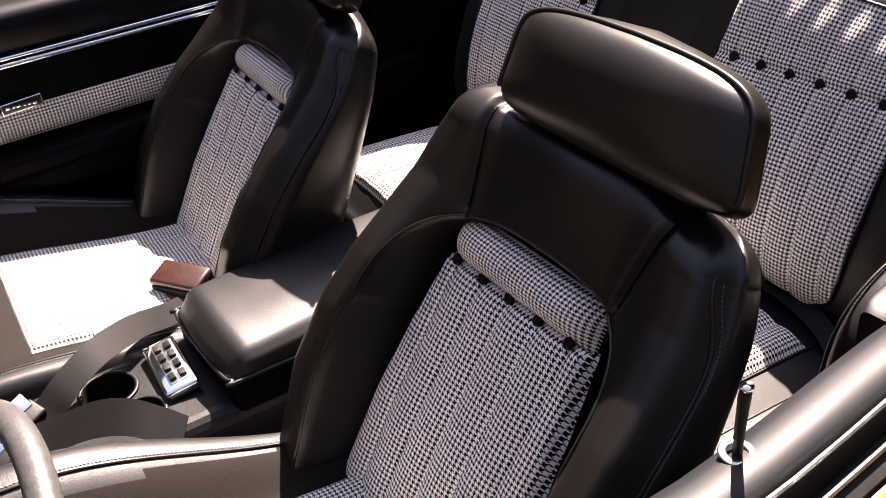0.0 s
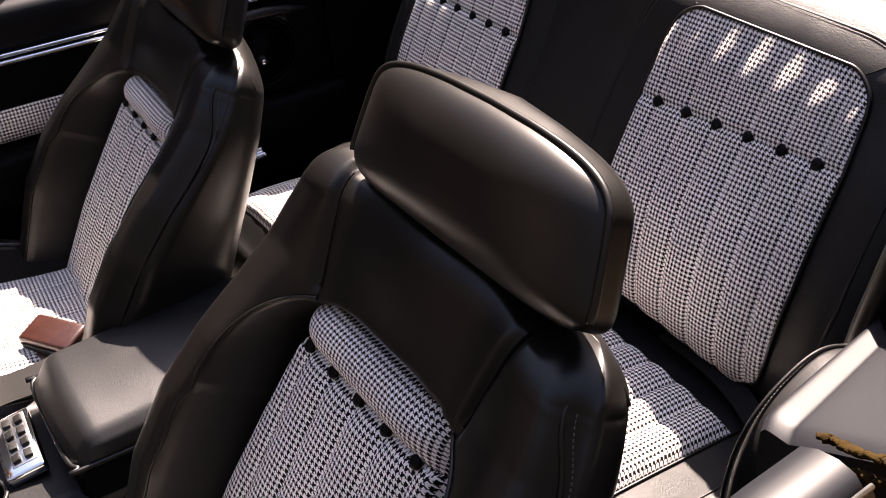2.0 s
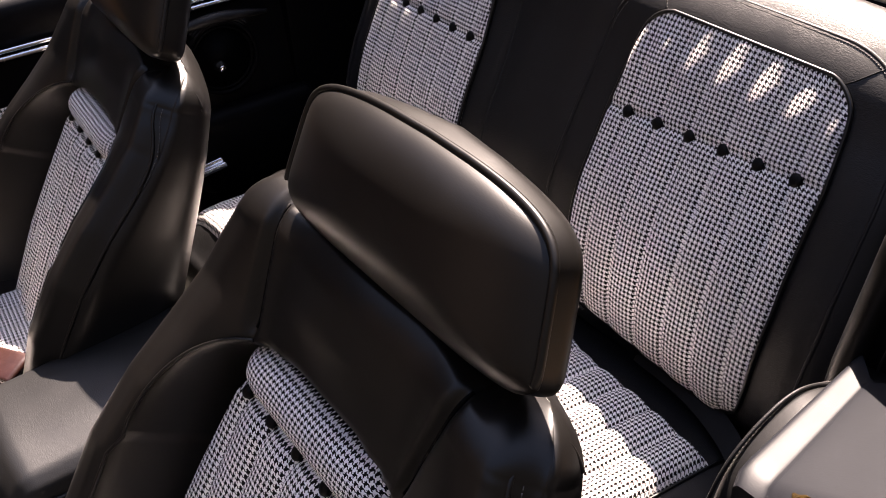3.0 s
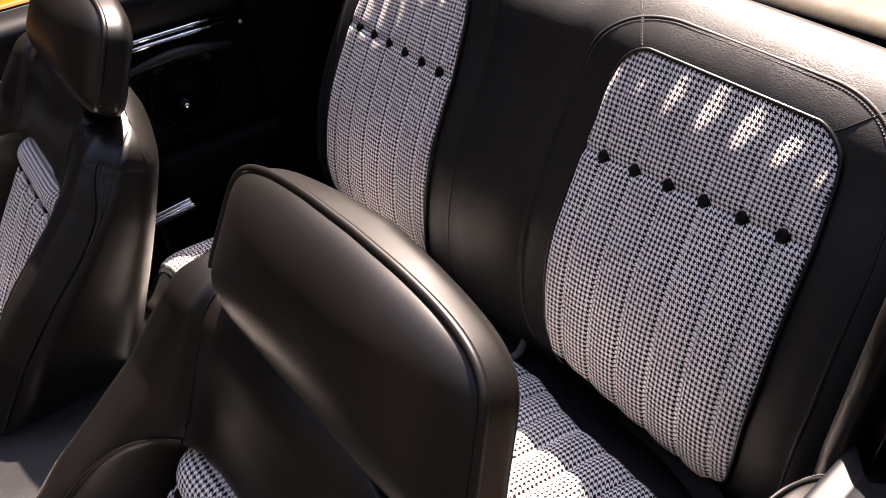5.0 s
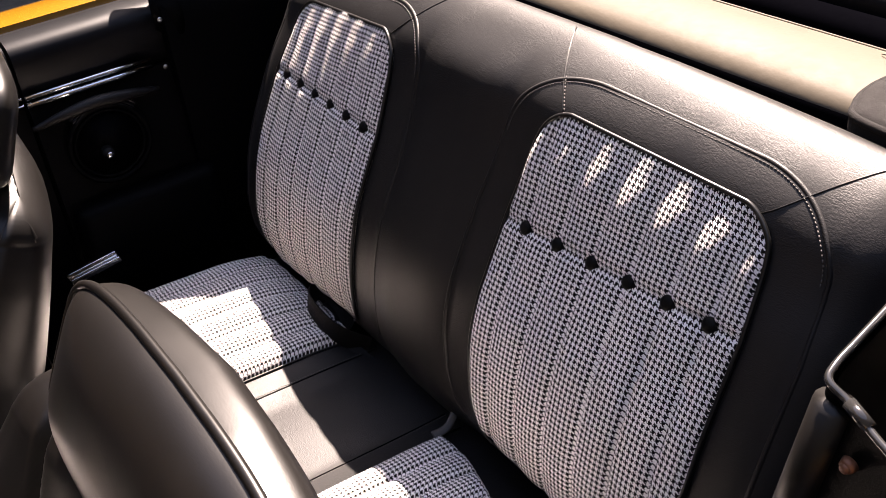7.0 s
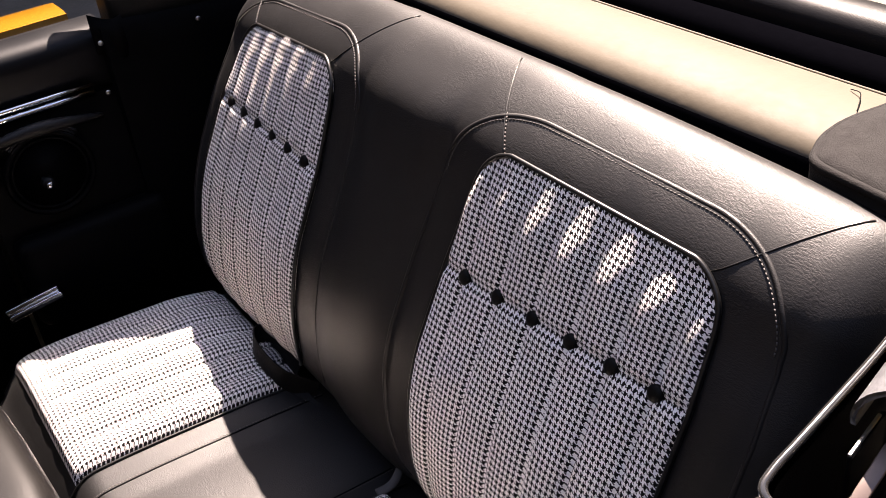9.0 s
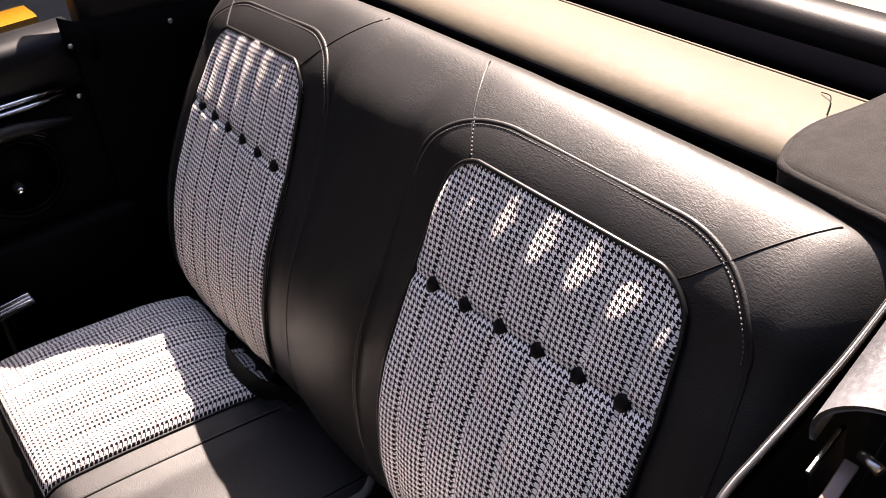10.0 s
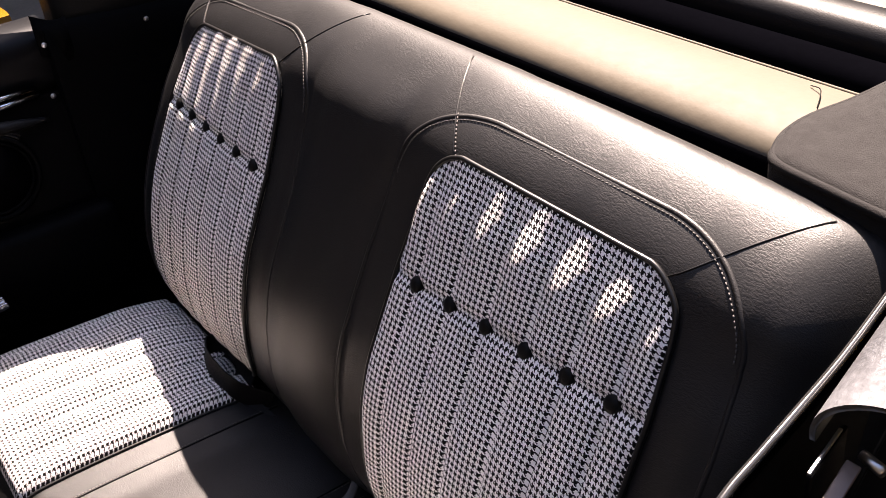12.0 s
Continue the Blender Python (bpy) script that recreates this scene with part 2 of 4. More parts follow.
# ---- rear seat back ----
BACK_LINE = curve_points([(0, y, z) for y, z in ((1.02, 0.505), (0.985, 0.535), (0.956, 0.575), (0.942, 0.615), (0.938, 0.655), (0.940, 0.69), (0.947, 0.732), (0.961, 0.777),
    (0.981, 0.817), (1.009, 0.869), (1.036, 0.923), (1.051, 0.956), (1.065, 0.983), (1.093, 1.006), (1.130, 1.022), (1.156, 1.022), (1.176, 1.004), (1.184, 0.965), (1.186, 0.88), (1.186, 0.75), (1.186, 0.52))], 10)
BACK_ARC = [0.0]
for a, b in zip(BACK_LINE, BACK_LINE[1:]):
    BACK_ARC.append(BACK_ARC[-1] + (b - a).length)
BACK_Y = [p.y for p in BACK_LINE]
BACK_Z = [p.z for p in BACK_LINE]
CREST = BACK_Z.index(max(BACK_Z))


def arc_at(z):
    return float(np.interp(z, BACK_Z[:CREST + 1], BACK_ARC[:CREST + 1]))


def back_point(x, w, d=0.0):
    """A point on the rear seat back: across, along its profile, and out from it."""
    y, z = float(np.interp(w, BACK_ARC, BACK_Y)), float(np.interp(w, BACK_ARC, BACK_Z))
    e = 0.006
    ty = float(np.interp(w + e, BACK_ARC, BACK_Y) - np.interp(w - e, BACK_ARC, BACK_Y))
    tz = float(np.interp(w + e, BACK_ARC, BACK_Z) - np.interp(w - e, BACK_ARC, BACK_Z))
    k = math.hypot(ty, tz) or 1.0
    ny, nz = -tz / k, ty / k
    outer = max(0.0, abs(x) - 0.465)
    y += (0.072 if x > 0 else 0.050) * max(0.0, abs(x) - 0.16) * smoothstep(0.60, 0.80, z)
    z -= 0.022 * (max(0.0, abs(x) - 0.12) / 0.30) ** 1.4 * smoothstep(0.85, 0.985, z)
    y += 9.0 * outer * outer
    z -= 3.5 * outer * outer
    return Vector((x, y + ny * d, z + nz * d))


INSERT_AT = {-1: -0.288, 1: 0.2775}
W_LOW, W_HIGH, W_BUTTON = arc_at(0.606), arc_at(0.981), arc_at(0.868)


def insert_half(w):
    """Half the width of the cloth panel at a height along the profile."""
    h = lerp_table(((W_LOW, 0.138), (W_LOW + 0.05, 0.148), (W_LOW + 0.14, 0.153), (W_BUTTON, 0.151), (W_HIGH - 0.05, 0.143), (W_HIGH, 0.134)), w)
    for r, q in ((0.034, (w - (W_HIGH - 0.034)) / 0.034), (0.026, (W_LOW + 0.022 - w) / 0.026)):
        if q > 0:
            h -= r * (1 - math.sqrt(max(0.0, 1 - q * q)))
    return h


def body_depth(x, w):
    """How far the vinyl swells: a full pad between the panels, a shallow valley along each welt."""
    d = 0.006 * (1 - smoothstep(0.03, 0.10, abs(x))) + 0.003 * smoothstep(0.47, 0.51, abs(x))
    for side in (-1, 1):
        d -= 0.002 * math.exp(-((abs(x - INSERT_AT[side]) - 0.198) / 0.006) ** 2)
    return d * (1 - smoothstep(W_HIGH - 0.02, W_HIGH + 0.05, w))


BENCH = Vector((0, 0.90, 0.255))
bench = thing("rear_bench", BENCH, "black vinyl rear bench seat with four houndstooth cloth panels", "car seat")


def rear_back():
    off = BENCH
    nu, nv = 150, 120
    verts = []
    for j in range(nv):
        w = BACK_ARC[-1] * j / (nv - 1)
        for i in range(nu):
            x = -0.55 + 1.10 * i / (nu - 1)
            verts.append(back_point(x, w, body_depth(x, w)) - off)
    faces = grid_faces(nu, nv)
    for i in (0, nu - 1):
        ring = [j * nu + i for j in range(nv)]
        faces.append(tuple(ring if i == 0 else ring[::-1]))
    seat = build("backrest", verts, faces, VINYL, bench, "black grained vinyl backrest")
    for side in (-1, 1):
        cx = INSERT_AT[side]
        start = W_LOW
        nu, nv = 120, 130
        verts, uvs = [], []
        for j in range(nv):
            for i in range(nu):
                a = -1 + 2 * i / (nu - 1)
                low = start - 0.016 * a * side
                w = low + (W_HIGH - low) * j / (nv - 1)
                h = insert_half(w)
                dx = a * h
                wave = math.sin(math.pi * (dx + 0.0235) / 0.047)
                high = smoothstep(W_HIGH - 0.11, W_HIGH - 0.06, w)
                pleat = abs(wave) ** (0.7 + 0.7 * high)
                groove = math.exp(-(wave * 0.015 / 0.0019) ** 2)
                d = 0.0045 + (0.0032 if side > 0 else 0.0022) * pleat - 0.0032 * groove * (1 - 0.5 * high) + 0.0025 * (1 - a * a)
                d += (0.0012 if side > 0 else 0.0006) * pleat * high
                d -= 0.0055 * math.exp(-((w - W_BUTTON) / 0.006) ** 2)
                edge = min((1 - abs(a)) * h, w - low + 0.004)
                if side > 0:
                    d += 0.0027 * smoothstep(W_BUTTON + 0.012, W_HIGH - 0.052, w)
                d *= 1 - (0.78 if side > 0 else 0.54) * smoothstep(W_HIGH - (0.062 if side > 0 else 0.056), W_HIGH + 0.014, w)
                d = d * smoothstep(-0.006, 0.011, edge) ** 0.6 - 0.003 * (1 - smoothstep(0.0, 0.002, edge))
                verts.append(back_point(cx + dx, w, d + body_depth(cx + dx, w)) - off)
                uvs.append((dx, w))
        build("cloth_panel", verts, grid_faces(nu, nv), CLOTH, seat, "black and white houndstooth pleated cloth", uvs)
        rim = []
        steps = 90
        for j in range(steps + 1):
            w = start + (W_HIGH - 0.0002 - start) * (0.5 - 0.5 * math.cos(j / steps * math.pi))
            rim.append((cx - insert_half(w), w))
        rim += [(cx + insert_half(w), w) for x, w in reversed(rim)]
        tube("piping", [back_point(x, w, 0.0032 + body_depth(x, w)) - off for x, w in rim], 0.0025, PIPING, seat, "glossy black piping")
        # outer welt with two rows of stitches
        welt = []
        for j in range(steps + 1):
            w = W_LOW + (W_HIGH + 0.041 - W_LOW) * math.sin(j / steps * math.pi / 2)
            q = max(0.0, (w - (W_HIGH - 0.045)) / 0.086)
            welt.append((insert_half(min(w, W_HIGH - 0.045)) + 0.053 - 0.105 * (1 - math.sqrt(max(0.0, 1 - q * q))), w))
        line = [(cx - h, w) for h, w in welt] + [(cx + h, w) for h, w in reversed(welt)]
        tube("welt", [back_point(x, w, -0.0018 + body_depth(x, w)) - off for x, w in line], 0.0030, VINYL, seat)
        top = [(x, w) for x, w in line if w > W_HIGH - 0.045]
        for out in (-0.0045,):
            row = []
            for k, (x, w) in enumerate(top):
                a, b = top[max(k - 1, 0)], top[min(k + 1, len(top) - 1)]
                tx, tw = b[0] - a[0], b[1] - a[1]
                size = math.hypot(tx, tw) or 1.0
                x, w = x - tw / size * out, w + tx / size * out
                row.append(back_point(x, w, 0.0004 + body_depth(x, w)) - off)
            stitches("stitching", row, seat, 0.0040, 0.0028, 0.0006)
        # seams from the piping's corners over the top
        for s in (-1, 1):
            low, high = cx + s * 0.116, cx + s * 0.192
            run = [(low + (high - low) * (k / 12) ** (0.8 if s > 0 else 1.0), W_HIGH - 0.006 + 0.100 * k / 12) for k in range(13)]
            tube("seam", [back_point(x, w, 0.0001 + body_depth(x, w)) - off for x, w in run], 0.0008, PIPING, seat)
            if s < 0:
                stitches("stitching", [back_point(x + 0.003, w, 0.0007 + body_depth(x, w)) - off for x, w in run[:6]], seat)
        for k in range(6):
            x = cx + (k - 2.5) * 0.047
            c = back_point(x, W_BUTTON, 0.0035) - off
            rounded_button(c, 0.0078, seat, (0, -0.88, 0.47))
    for x in (-0.5495, 0.5495):
        tube("end_piping", [back_point(x, W_LOW + (BACK_ARC[-1] * 0.62 - W_LOW) * k / 40, 0.0005) - off for k in range(41)], 0.0022, PIPING, seat)
    return seat


def rounded_button(c, r, parent, normal):
    n = Vector(normal).normalized()
    q = n.to_track_quat("Z", "Y").to_matrix()
    verts, faces = [], []
    rings = ((1.0, -0.2), (1.0, 0.15), (0.85, 0.38), (0.5, 0.5), (0.12, 0.54))
    for rr, h in rings:
        for k in range(14):
            a = 2 * math.pi * k / 14
            verts.append(c + q @ Vector((math.cos(a) * r * rr, math.sin(a) * r * rr, h * r)))
    faces = grid_faces(14, len(rings), True) + [tuple((len(rings) - 1) * 14 + k for k in range(14))]
    return build("button", verts, faces, BUTTON, parent)


rear_back()


# ---- rear cushion ----
def rear_cushion():
    o = BENCH

    def top(x, y, d=0.0):
        z = 0.552 + 0.012 * smoothstep(0.95, 0.68, y) - 0.05 * smoothstep(0.68, 0.60, y) ** 2
        z += 0.004 * (1 - smoothstep(0.0, 0.14, abs(x + 0.066)))
        z += 0.034 * math.cos(min(1.0, abs(abs(x + 0.05) - 0.30) / 0.23) * math.pi / 2) * smoothstep(0.97, 0.86, y) ** 0.5 - 2.5 * max(0.0, abs(x) - 0.52) ** 2 - 2.6 * max(0.0, -x - 0.40) ** 2
        return Vector((x, y, z + d)) - o

    nu, nv = 120, 60
    verts = []
    for j in range(nv):
        y = 1.08 - 0.48 * j / (nv - 1)
        verts += [top(-0.60 + 1.2 * i / (nu - 1), y) for i in range(nu)]
    for y, z in ((0.596, 0.47), (0.60, 0.28)):
        verts += [Vector((-0.60 + 1.2 * i / (nu - 1), y, z)) - o for i in range(nu)]
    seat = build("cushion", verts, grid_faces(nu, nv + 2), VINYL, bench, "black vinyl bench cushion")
    for side in (-1, 1):
        inner, outer = (0.060, 0.425) if side > 0 else (0.181, 0.503)
        nu2, nv2 = 90, 90
        verts, uvs = [], []
        for j in range(nv2):
            for i in range(nu2):
                a = i / (nu2 - 1)
                x = side * (inner + (outer - inner) * a)
                rear = 0.928 - 0.030 * smoothstep(0.1, 0.5, a) if side > 0 else 0.950
                y = rear - (rear - (0.620 if side > 0 else 0.640)) * j / (nv2 - 1)
                pleat = abs(math.sin(math.pi * (outer - inner) * a / 0.045)) ** 0.5
                edge = min(min(a, 1 - a) * (outer - inner), rear + 0.001 - y, y - (0.619 if side > 0 else 0.639))
                flat = 0.25 + 0.75 * smoothstep(0.0, 0.07, y - (0.620 if side > 0 else 0.640))
                d = (0.003 + 0.0095 * (pleat * flat + 0.6 * (1 - flat))) * smoothstep(0.0, 0.01, edge) - 0.004 * (1 - smoothstep(0.0, 0.004, edge))
                verts.append(top(x, y, d))
                uvs.append((x, y))
        faces = grid_faces(nu2, nv2)
        build("cloth_panel", verts, faces if side > 0 else [q[::-1] for q in faces], CLOTH, seat, "black and white houndstooth pleated cloth", uvs)
        tube("seam", [top(side * (outer + 0.048), 0.955 - 0.335 * k / 30, 0.0003) for k in range(31)], 0.0010, PIPING, seat)
        for e in (inner, outer):
            tube("piping", [top(side * e, 0.955 - 0.335 * k / 30, 0.001) for k in range(31)], 0.0018, PIPING, seat)
        run = [top(side * (inner - 0.035), 0.955 - 0.335 * k / 30, 0.0004) for k in range(31)]
        tube("seam", run, 0.0008, VINYL_SIDE, seat)
        stitches("stitching", [p + Vector((0.003 * side, 0, 0.0004)) for p in run], seat, 0.0042, 0.0028, 0.0005)
    tab = curve_points([top(0.062, 0.915, 0.008), top(0.064, 0.935, 0.014), top(0.058, 0.950, 0.026), top(0.052, 0.957, 0.036)], 6)
    tube("cloth_tab", tab, [0.0060 - 0.002 * k / (len(tab) - 1) for k in range(len(tab))], THREAD, seat, "loose pale folded corner of cloth", 10, False, 0.5)
    return seat


rear_cushion()

# ---- front bucket seats ----
LEAN_BACK = radians(28.3)
SIN, COS = math.sin(LEAN_BACK), math.cos(LEAN_BACK)


def on_back(u, v, n):
    """From across, up along the backrest and out of it, to the seat's own metres."""
    return Vector((u, v * SIN - n * COS, v * COS + n * SIN))


TOP, CAP = 0.495, 0.052


def closing(v):
    """From one at the foot of the domed shoulders to nothing at their top."""
    return math.sqrt(max(0.0, 1.0 - max(0.0, (v - TOP + CAP) / CAP) ** 2))


DOME = [TOP - CAP + CAP * math.sin(k / 16 * math.pi / 2) for k in range(17)]
HALF = ((-0.12, 0.235), (0.0, 0.243), (0.10, 0.251), (0.20, 0.253), (0.28, 0.248), (0.34, 0.241), (0.39, 0.233), (0.42, 0.227), (0.45, 0.219)) + tuple((0.455 + 0.040 * math.sin(k / 12 * math.pi / 2), 0.172 + 0.045 * math.cos(k / 12 * math.pi / 2)) for k in range(13))
RIDGE = ((-0.12, 0.05), (0.0, 0.070), (0.12, 0.082), (0.20, 0.074), (0.27, 0.056), (0.33, 0.034), (0.38, 0.018)) + tuple((v, -0.045 + 0.055 * closing(v)) for v in DOME)
REAR = ((-0.12, -0.135), (0.0, -0.135), (0.15, -0.125), (0.30, -0.110), (0.40, -0.098)) + tuple((v, -0.045 - 0.050 * closing(v)) for v in DOME)


def on_shoulder(u, v, n):
    """As on_back, with the outer shoulder a little lower than the inner one."""
    return on_back(u, v - 0.026 * smoothstep(0.06, 0.20, u) * smoothstep(0.36, 0.48, v), n)


ARCH_LOW, ARCH_RISE, ARCH_HALF = 0.22, 0.150, 0.183


def arch_in(u, v):
    """How far inside the arched hollow of the backrest a point lies."""
    half = ARCH_HALF if v > ARCH_LOW else lerp_table(HALF, v) * 0.735
    up = max(0.0, (v - ARCH_LOW) / ARCH_RISE)
    return (1.0 - (abs(u / half) ** 3 + up ** 3) ** (1 / 3)) * half


def seat_face(u, v):
    """How far the front of the backrest stands out."""
    a, k = abs(u) / lerp_table(HALF, v), closing(v)
    n = -0.045 * (1 - k) + (lerp_table(RIDGE, v) + 0.045 * (1 - k)) * smoothstep(0.40, 0.80, a) - 0.030 * k * smoothstep(0.84, 1.0, a) ** 2
    n += 0.008 * k * smoothstep(0.36, 0.42, v) * (1 - smoothstep(0.0, 0.55, a))
    if v > 0.345:
        n -= 0.0095 * k * math.exp(-((abs(u) - lerp_table(((0.35, 0.118), (0.48, 0.142)), v)) / 0.0055) ** 2) * smoothstep(0.345, 0.375, v)
    n -= 0.022 * k * smoothstep(0.472, 0.484, v) * (1 - smoothstep(0.135, 0.165, abs(u - 0.012)))
    sunk = smoothstep(0.0, 0.020, arch_in(u, v))
    return n + (-0.072 - n) * sunk


def front_seat(place):
    seat = thing("bucket_seat", place, "black vinyl high-back bucket seat with houndstooth cloth centre panels", "car seat", "front bucket seats")
    nf, nb, nv = 210, 34, 150
    verts = []
    for j in range(nv):
        v = -0.12 + (TOP - CAP + 0.12) * j / 110 if j < 110 else TOP - CAP + CAP * math.sin((j - 110) / (nv - 111) * math.pi / 2)
        w, rear = lerp_table(HALF, v), lerp_table(REAR, v)
        loop = []
        for i in range(nf):
            u = w * math.sin(math.pi / 2 * (-1 + 2 * i / (nf - 1)) * 0.999)
            loop.append((u, seat_face(u, v)))
        edge = seat_face(w, v)
        for i in range(nb):
            a = math.pi * (i + 0.5) / nb
            c, s = math.cos(a), math.sin(a)
            loop.append((math.copysign(abs(c) ** 0.45, c) * w, edge + (rear - edge) * abs(s) ** 0.6))
        verts += [on_shoulder(u, v, n) for u, n in loop]
    n = nf + nb
    faces = grid_faces(n, nv, True)
    faces += [tuple(range(n))[::-1], tuple((nv - 1) * n + k for k in range(n))]
    build("backrest", verts, faces, VINYL_SOFT, seat)
    # pleated cloth panel below the buttons and the cloth roll above
    nu, nv = 100, 90
    verts, uvs = [], []
    for j in range(nv):
        v = -0.01 + 0.318 * j / (nv - 1)
        h = lerp_table(((-0.01, 0.151), (0.12, 0.144), (0.22, 0.134), (0.308, 0.122)), v)
        mid = lerp_table(((-0.01, -0.029), (0.12, -0.026), (0.308, -0.019)), v)
        base = lerp_table(((-0.01, -0.012), (0.12, -0.012), (0.308, -0.020)), v)
        for i in range(nu):
            a = -1 + 2 * i / (nu - 1)
            u = a * h
            pleat = abs(math.sin(math.pi * u / 0.0485)) ** 0.5
            edge = min((1 - abs(a)) * h, 0.309 - v)
            d = (0.003 + 0.0085 * pleat) * smoothstep(0, 0.012, edge) + 0.008 * math.cos(a * 1.3) * smoothstep(0, 0.03, edge)
            d += 0.006 * smoothstep(0.30, 0.08, v) * (1 - 0.5 * a * a) - 0.008 * (1 - smoothstep(0, 0.006, edge))
            verts.append(on_back(u + mid, v, base + d))
            uvs.append((u, v))
    build("cloth_panel", verts, grid_faces(nu, nv), CLOTH, seat, "black and white houndstooth pleated cloth", uvs)
    nu, nv = 90, 30
    verts, uvs = [], []
    for j in range(nv):
        q = j / (nv - 1)
        v = 0.3065 + 0.050 * q
        for i in range(nu):
            a = -1 + 2 * i / (nu - 1)
            h = 0.120 - 0.02 * (1 - math.sqrt(max(0.0, 1 - max(0.0, (q - 0.55) / 0.45) ** 2)))
            d = 0.030 * math.sin(math.pi * min(1.0, 0.06 + 0.94 * q)) ** 0.55 * (1 - abs(a) ** 8)
            verts.append(on_back(a * h - 0.020, v, -0.026 + d))
            uvs.append((a * h, 0.316 + 0.075 * q))
    build("cloth_roll", verts, grid_faces(nu, nv), CLOTH, seat, "padded houndstooth cloth roll", uvs)
    for k in range(5):
        rounded_button(on_back((k - 2) * 0.0485 - 0.0215, 0.3045, -0.011), 0.0066, seat, on_back(0, 0.2, 1))
    # arch piping round the hollow of the backrest
    arch = [(lerp_table(HALF, v) * 0.735, v) for v in np.linspace(0.0, 0.20, 16)]
    arch += [(ARCH_HALF * math.cos(g) ** (2 / 3), ARCH_LOW + ARCH_RISE * math.sin(g) ** (2 / 3)) for g in np.linspace(0.0, 1.05, 30)]
    arch = [(-u, v) for u, v in arch] + [(u, v) for u, v in reversed(arch)]
    tube("piping", [on_back(u, v, seat_face(u, v) + 0.001) for u, v in arch[:46]], 0.0018, VINYL_SOFT, seat)
    tube("piping", [on_back(u, v, seat_face(u, v) + 0.0005) for u, v in arch[46:]], 0.0018, VINYL_SOFT, seat)
    # seams of the yoke
    for s in (-1, 1):
        run = [(s * lerp_table(((0.35, 0.118), (0.48, 0.142)), v), v) for v in np.linspace(0.366, 0.474, 24)]
        tube("seam", [on_shoulder(u, v, seat_face(u, v) + 0.0012) for u, v in run], 0.0017, VINYL_SIDE, seat)
    # side welt and stitching
    for s in (-1, 1):
        def over(out):
            rows = []
            for v in list(np.linspace(-0.08, 0.470, 42)) + [0.480]:
                u = lerp_table(HALF, v) * (0.985 - 0.060 * smoothstep(0.36, 0.46, v)) + out
                rows.append((u, v, seat_face(u, v) + 0.0006))
            for v, turn in ((0.4865, 0.02), (0.489, 0.08), (0.488, 0.16), (0.483, 0.24), (0.475, 0.30), (0.465, 0.35)):
                v -= 0.8 * out
                w, rear = lerp_table(HALF, v), lerp_table(REAR, v)
                edge = seat_face(w, v)
                rows.append((w * math.cos(turn) ** 0.45 + 0.0004, v, edge + (rear - edge) * math.sin(turn) ** 0.6))
            pts = [on_shoulder(s * u, v, n) for u, v, n in rows]
            for _ in range(6):
                pts = [pts[0]] + [(a + b * 2 + c) / 4 for a, b, c in zip(pts, pts[1:], pts[2:])] + [pts[-1]]
            return curve_points(pts, 3)
        tube("welt", over(0.0), 0.0022, VINYL_SOFT, seat)
        stitches("stitching", over(0.005)[95:], seat)
    headrest(seat)
    cushion(seat)
    return seat


def headrest(seat):
    """A padded headrest: a convex front panel with a piped edge and a deep rounded shell behind it."""
    mid_u, mid, half_u, half_v, face = 0.030, 0.538, 0.163, 0.0585, 0.010

    def rim(a):
        c, q = math.cos(a), math.sin(a)
        u = math.copysign(abs(c) ** 0.34, c) * half_u
        v = math.copysign(abs(q) ** 0.34, q) * half_v
        if u > 0:
            u -= 0.016 * (v / half_v) * (u / half_u)
        v -= 0.010 * (u / half_u) ** 2 * (0.5 + 0.5 * v / half_v)
        return u, v

    n_round = 120
    verts = []
    # front panel, from its middle out to the piping
    for k in range(19):
        g = (k / 18) ** 0.5
        for i in range(n_round):
            u, v = rim(2 * math.pi * i / n_round)
            verts.append(on_back(mid_u + u * g, mid + v * g, face + 0.020 * (1 - g ** 3) - 0.006 * g ** 14))
    # shell: swells behind the piping, then rounds off to the back
    for k in range(1, 26):
        t = k / 25
        depth = face - 0.005 - 0.047 * math.sin(t * math.pi / 2) ** 0.9
        swell = 0.008 * math.sin(min(1.0, t / 0.40) * math.pi / 2)
        close = 1.0 if t < 0.20 else max(0.02, math.cos((t - 0.20) / 0.80 * math.pi / 2) ** 0.55)
        for i in range(n_round):
            u, v = rim(2 * math.pi * i / n_round)
            size = math.hypot(u, v)
            u2, v2 = u * (1 + swell * 0.2 / size), v * (1 + swell * 1.5 / size * (1.0 if v > 0 else 0.2))
            verts.append(on_back(mid_u + u2 * close, mid - 0.016 * t * t + v2 * close, depth))
    count = len(verts) // n_round
    faces = [q[::-1] for q in grid_faces(n_round, count, True)]
    faces.append(tuple((count - 1) * n_round + k for k in range(n_round))[::-1])
    rest = build("headrest", verts, faces, VINYL_SOFT, seat, "soft black vinyl headrest with piped edge")
    line = []
    for k in range(121):
        u, v = rim(-0.30 + (math.pi + 0.60) * k / 120)
        line.append(on_back(mid_u + u, mid + v, face - 0.0045))
    tube("piping", line, 0.0034, VINYL_SOFT, rest)


